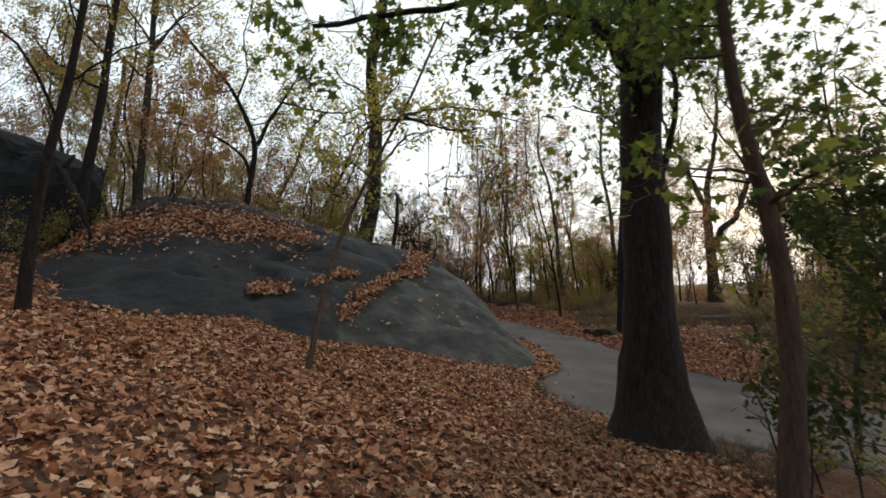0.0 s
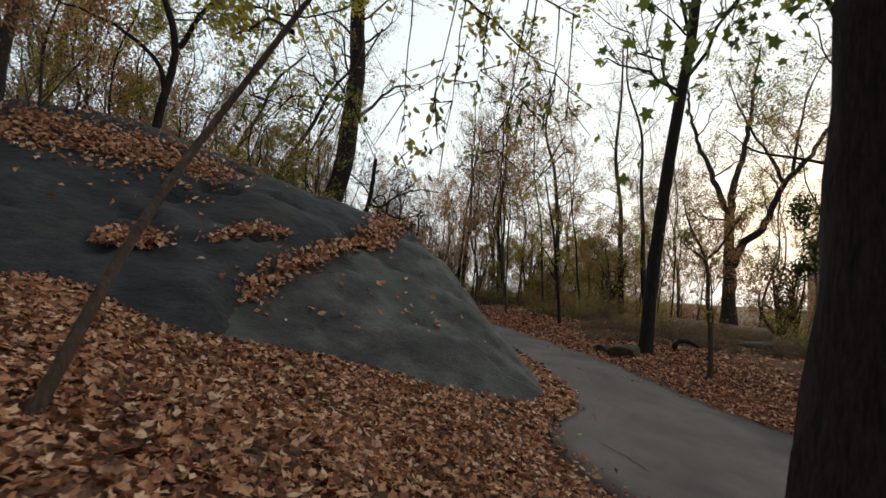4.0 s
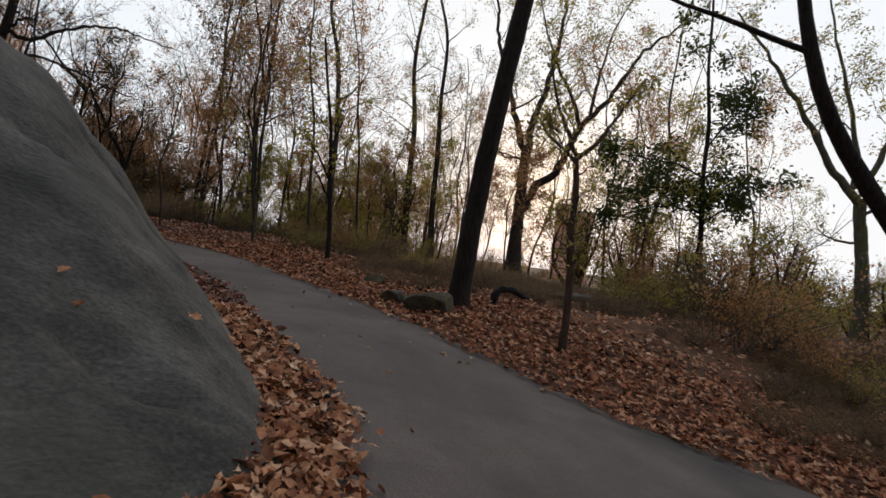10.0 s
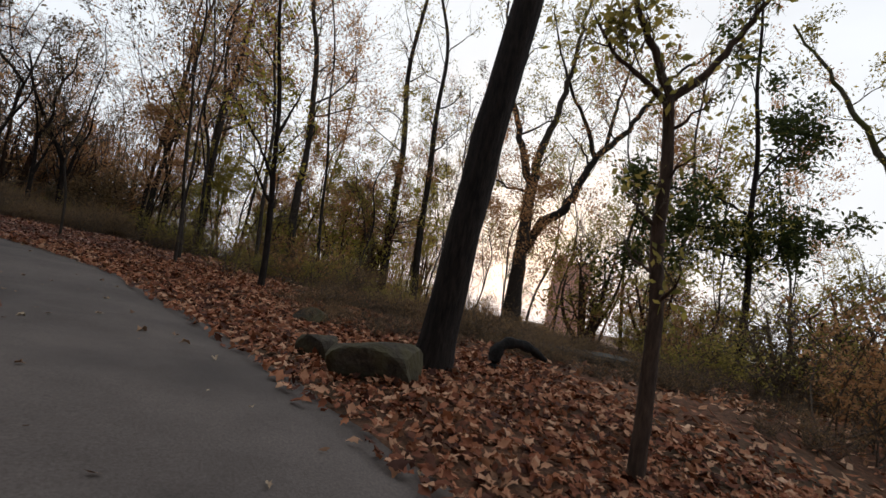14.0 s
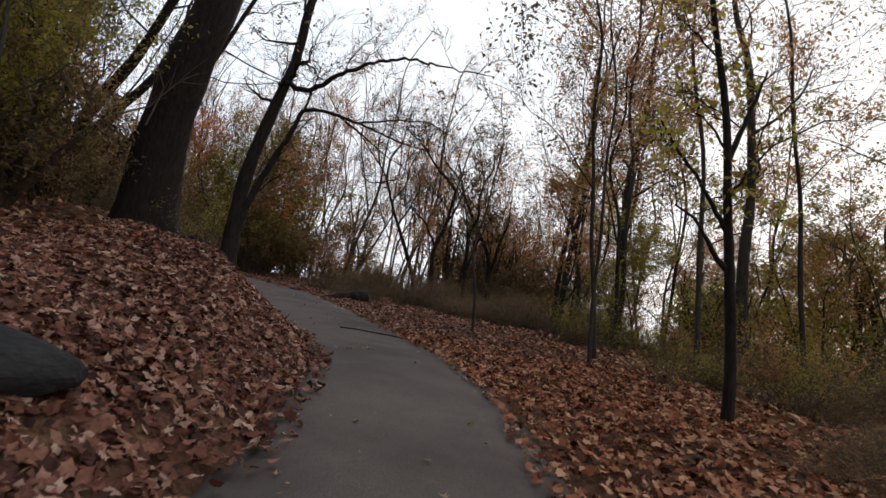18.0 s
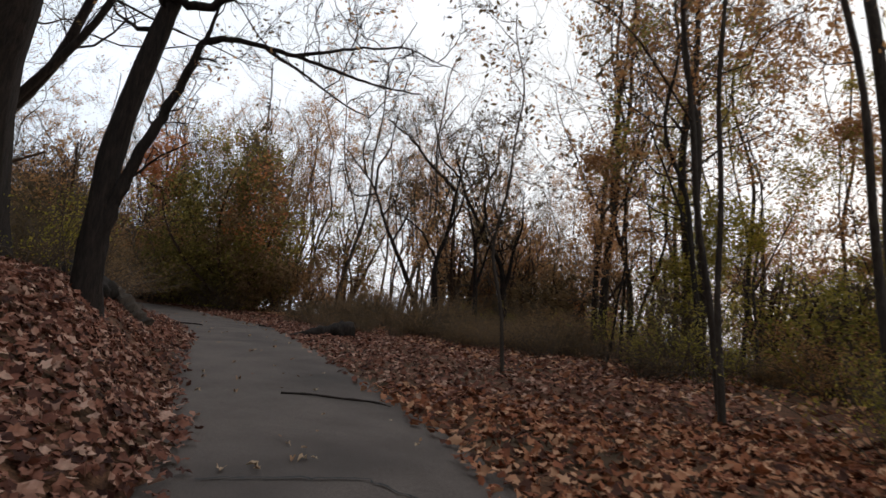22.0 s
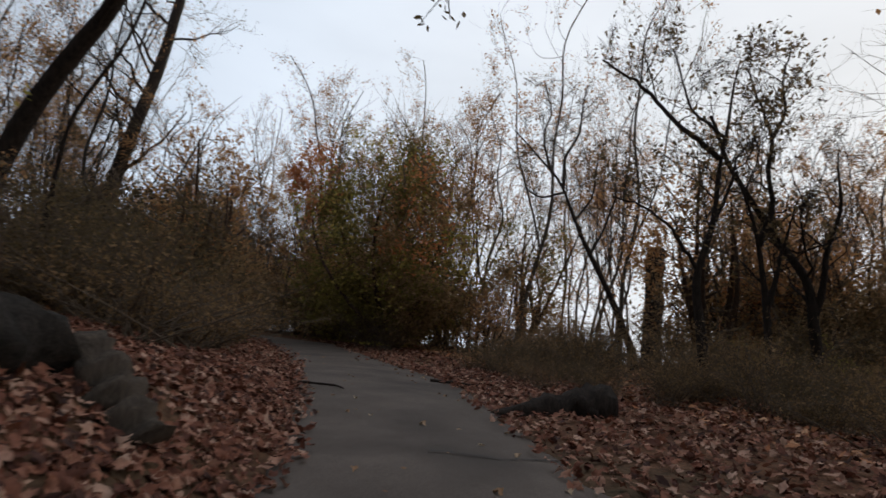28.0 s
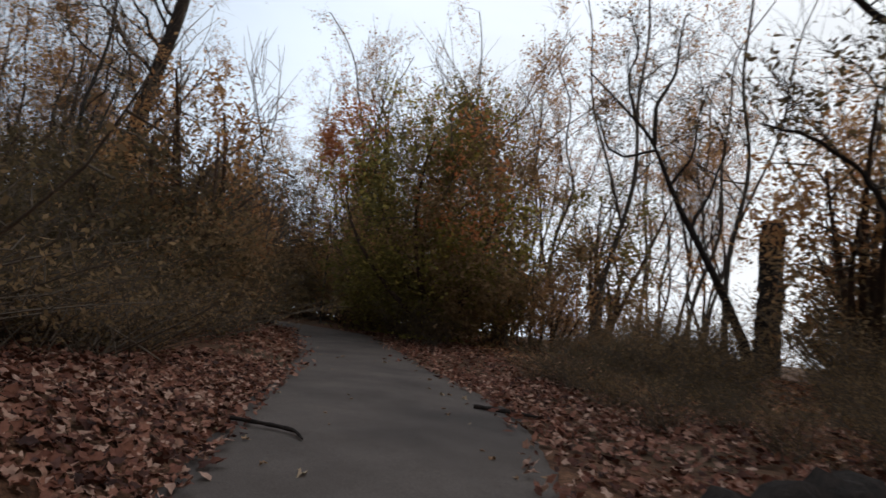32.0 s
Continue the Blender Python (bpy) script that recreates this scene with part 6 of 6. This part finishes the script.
# ---- leaves caught on the rock ----
def rock_drift(points, width, n, seed, label):
    rng = np.random.default_rng(seed)
    p = np.array(points, float)
    s = np.r_[0, np.cumsum(np.hypot(*np.diff(p, axis=0).T))]
    t = rng.uniform(0, s[-1], n)
    q = np.stack([np.interp(t, s, p[:, i]) for i in (0, 1)], 1) + rng.normal(0, 1, (n, 2)) * width * (0.5 + 0.5 * np.sin(t * 5 + seed) ** 2)[:, None]
    e = 0.2
    z = rock_top(q[:, 0], q[:, 1]) + 0.17 * smooth(0.0, 0.25, to_line(LONG_LEDGE, q[:, 0], q[:, 1]))
    nrm = np.stack([(rock_top(q[:, 0] - e, q[:, 1]) - rock_top(q[:, 0] + e, q[:, 1])) / (2 * e),
                    (rock_top(q[:, 0], q[:, 1] - e) - rock_top(q[:, 0], q[:, 1] + e)) / (2 * e), np.ones(n)], 1) + rng.normal(0, 0.5, (n, 3))
    ob = leaves_mesh("leaf_litter", np.concatenate([q, (z + 0.03 + rng.uniform(0, 0.1, n))[:, None]], 1), nrm, 0.14 * rng.uniform(0.6, 1.3, n), LITTER, "oak", rng, None, 0.6)
    return tagged(ob, label, "leaf litter", kind="stuff")


rock_drift(LEDGE[1:], 0.12, 700, 1, "drift of brown leaves caught along a ledge of the rock")
rock_drift([(-3.5, 15.9), (-2.9, 16.6), (-2.4, 17.0)], 0.1, 220, 2, "small drift of brown leaves on the rock")
rock_drift([(-4.98, 15.20), (-4.64, 15.38), (-4.25, 15.52)], 0.16, 380, 7, "patch of brown leaves caught on the dark slab")
rock_drift([(-0.9, 18.6), (-0.6, 19.6), (-0.4, 20.4)], 0.22, 420, 3, "leaves gathered near the top of the rock")
rock_drift([(-11.5, 16.2), (-9.5, 17.0), (-8.0, 17.6), (-6.0, 18.2), (-4.6, 18.6)], 0.75, 3600, 4, "brown leaves covering the upper shelf of the rock")
rock_drift([(-6.0, 12.9), (-3.0, 13.6), (-1.2, 14.4), (1.1, 15.6), (2.8, 16.5)], 0.1, 420, 5, "leaves heaped against the foot of the rock")
rock_drift([(-3.0, 14.6), (0.5, 17.5), (1.4, 18.0), (-1.0, 16.5), (-4.5, 16.5)], 0.8, 70, 6, "stray leaves lying on the bare rock")


# ---- a brick building far beyond the trees ----
def far_house(x, y, width, depth, height, turn):
    root = new("brick_building")
    root.location, root.rotation_euler = (x, y, ground_at(x, y) - 0.2), (0, 0, radians(turn))

    def block(name, cx, cy, cz, sx, sy, sz, mat, label=""):
        v = np.array([(cx + a * sx / 2, cy + b * sy / 2, cz + c * sz) for c in (0, 1) for a, b in ((-1, -1), (1, -1), (1, 1), (-1, 1))])
        f = [(0, 3, 2, 1), (4, 5, 6, 7), (0, 1, 5, 4), (1, 2, 6, 5), (2, 3, 7, 6), (3, 0, 4, 7)]
        return mesh_object(name, v, f, mat, root, label)
    block("wall", 0, 0, 0, width, depth, height, BRICK)
    block("roof", 0, 0, height, width + 0.3, depth + 0.3, 0.3, PANE_FAR, "flat roof")
    block("chimney", -width * 0.3, 0, height + 0.3, 2.2, 2.0, 1.6, BRICK, "square brick stair head")
    for i in range(5):
        for k in range(int(height // 3)):
            block("window", -width / 2 + width * (i + 0.5) / 5, -depth / 2 - 0.03, 1.0 + 3 * k, 0.9, 0.12, 1.4, PANE_FAR, "dull window")
    return tagged(root, "orange-red brick building far behind the trees", "building")


far_house(76.9, 106.0, 7.5, 8.0, 16.2, -36)

# dry brush and tufts along the lower side of the path, and growth far off
scatter(SHRUBS, belt(36, 41, (7, 18), (15, 32), lambda x, y: right_of_path(x, y) and clear_of_path(x, y, 2.2), (3,)), 41, (0.3, 0.5))
scatter(SHRUBS, belt(20, 42, (-9, 8), (30, 50), lambda x, y: right_of_path(x, y) and clear_of_path(x, y, 2.2), (3,)), 42, (0.5, 1.0))
scatter(SHRUBS, belt(10, 43, (24, 60), (20, 70), lambda x, y: clear_of_path(x, y, 9), (0, 1, 4)), 43, (0.8, 1.3))
scatter(WOODS, belt(13, 44, (36, 90), (14, 90), lambda x, y: clear_of_path(x, y, 9), range(6)), 44, (0.7, 1.1))

# low growth between the first tree and the path
scatter(SHRUBS, [(4.6, 8.6, 3), (5.2, 7.9, 3), (5.8, 8.4, 1), (4.3, 7.2, 3), (6.4, 7.2, 1), (7.4, 6.2, 1)], 45, (0.35, 0.6))

tree("young_tree", 5.15, 5.9, [(0.1, 0.0, 1.2), (0.05, 0.1, 2.4), (0.2, 0.1, 3.8)], 0.05, 90, leaf=LEAF_DARK_GREEN, leaf_count=3600, leaf_size=0.11, leaf_kind="oval", limbs=18, limb_from=0.12, limb_len=0.34, spread=70, flare=1.1,
     label="bushy dark green young tree beside the trail")
for i, (x, y, dx, dz) in enumerate(((4.9, 7.6, -0.5, 2.0), (5.2, 7.3, -0.55, 1.7), (4.75, 7.0, 0.2, 1.3), (5.6, 7.2, -0.3, 1.5))):
    tree("sapling", x, y, [(dx * 0.5, 0.05, dz * 0.5), (dx, 0.1, dz)], 0.02, 91 + i, leaf=LEAF_OLIVE, leaf_count=24, leaf_size=0.08, limbs=5, limb_from=0.4, limb_len=0.3, flare=1.1, twigs=2, subs=3,
         label="thin leaning stem of a bush beside the path", category="sapling")

# ---- twigs with a few big leaves, hanging over the bend ----
def hanging_twig(start, end, n, size, seed, mat, label):
    rng = np.random.default_rng(seed)
    root = new("hanging_twig")
    root.location = start
    b = np.array(end) - np.array(start)
    s = np.linspace(0, 1, 10)[:, None]
    line = s * b + np.array([0, 0, -0.12]) * np.linalg.norm(b) * (s ** 2 - s) * -1 + rng.normal(0, 0.03, (10, 3)) * s
    wood = Tubes()
    wood.add(line, 0.014 * (1 - 0.8 * s[:, 0]), 5)
    wood.build("twig", BARK_DARK, root)
    tips = []
    for _ in range(9):
        p = line[rng.integers(5, 10)]
        e = p + rng.normal(0, 0.32, 3) + np.array([0, 0, -0.15])
        side = Tubes()
        side.add([p, (p + e) / 2, e], [0.012, 0.008, 0.004], 4)
        side.build("side_twig", BARK_DARK, root)
        tips += [e, (p + e) / 2]
    q = np.array([tips[i] for i in rng.integers(0, len(tips), n)]) + rng.normal(0, 0.09, (n, 3))
    for p in q:
        leaves_mesh("leaf", p[None], rng.normal(size=(1, 3)) * np.array([1, 1, 0.4]), [size * rng.uniform(0.7, 1.2)], mat, "oval", rng, root)
    return tagged(root, label, "twig")


hanging_twig((-5.2, 38.3, 7.4), (-5.02, 38.41, 5.6), 42, 0.12, 5, LEAF_DARK, "thin twig with a few dark leaves hanging over the bend")

scatter(SHRUBS, [(-3.99, 32.74, 4)], 66, (0.5, 0.55))
for i, (a, b) in enumerate((((-2.3, 14.4, 5.9), (-2.63, 14.6, 4.18)),
                            ((-2.2, 14.29, 5.91), (-1.7, 14.55, 3.92)),
                            ((-1.9, 13.96, 5.94), (-1.08, 14.52, 3.64)),
                            ((-1.7, 13.74, 5.96), (-0.65, 14.49, 3.89)),
                            ((0.1, 12.96, 6.08), (-0.02, 14.46, 3.46)),
                            ((0.8, 13.64, 6.33), (0.41, 14.43, 3.94)),
                            ((0.9, 13.72, 6.34), (0.62, 14.42, 3.42)),
                            ((1.3, 14.04, 6.38), (1.14, 14.39, 4.52)),
                            ((1.92, 14.41, 6.34), (1.56, 14.37, 3.62)),
                            ((2.06, 14.48, 6.32), (1.83, 14.35, 4.24)),
                            ((2.48, 14.69, 6.26), (2.36, 14.32, 4.34)),
                            ((2.76, 14.83, 6.22), (2.57, 14.31, 3.66)))):
    hanging_twig(a, b, 26, 0.16, 80 + i, LEAF_YELLOW if i % 3 else LEAF_GREEN, "thin twig with hanging yellow-green leaves before the rock")
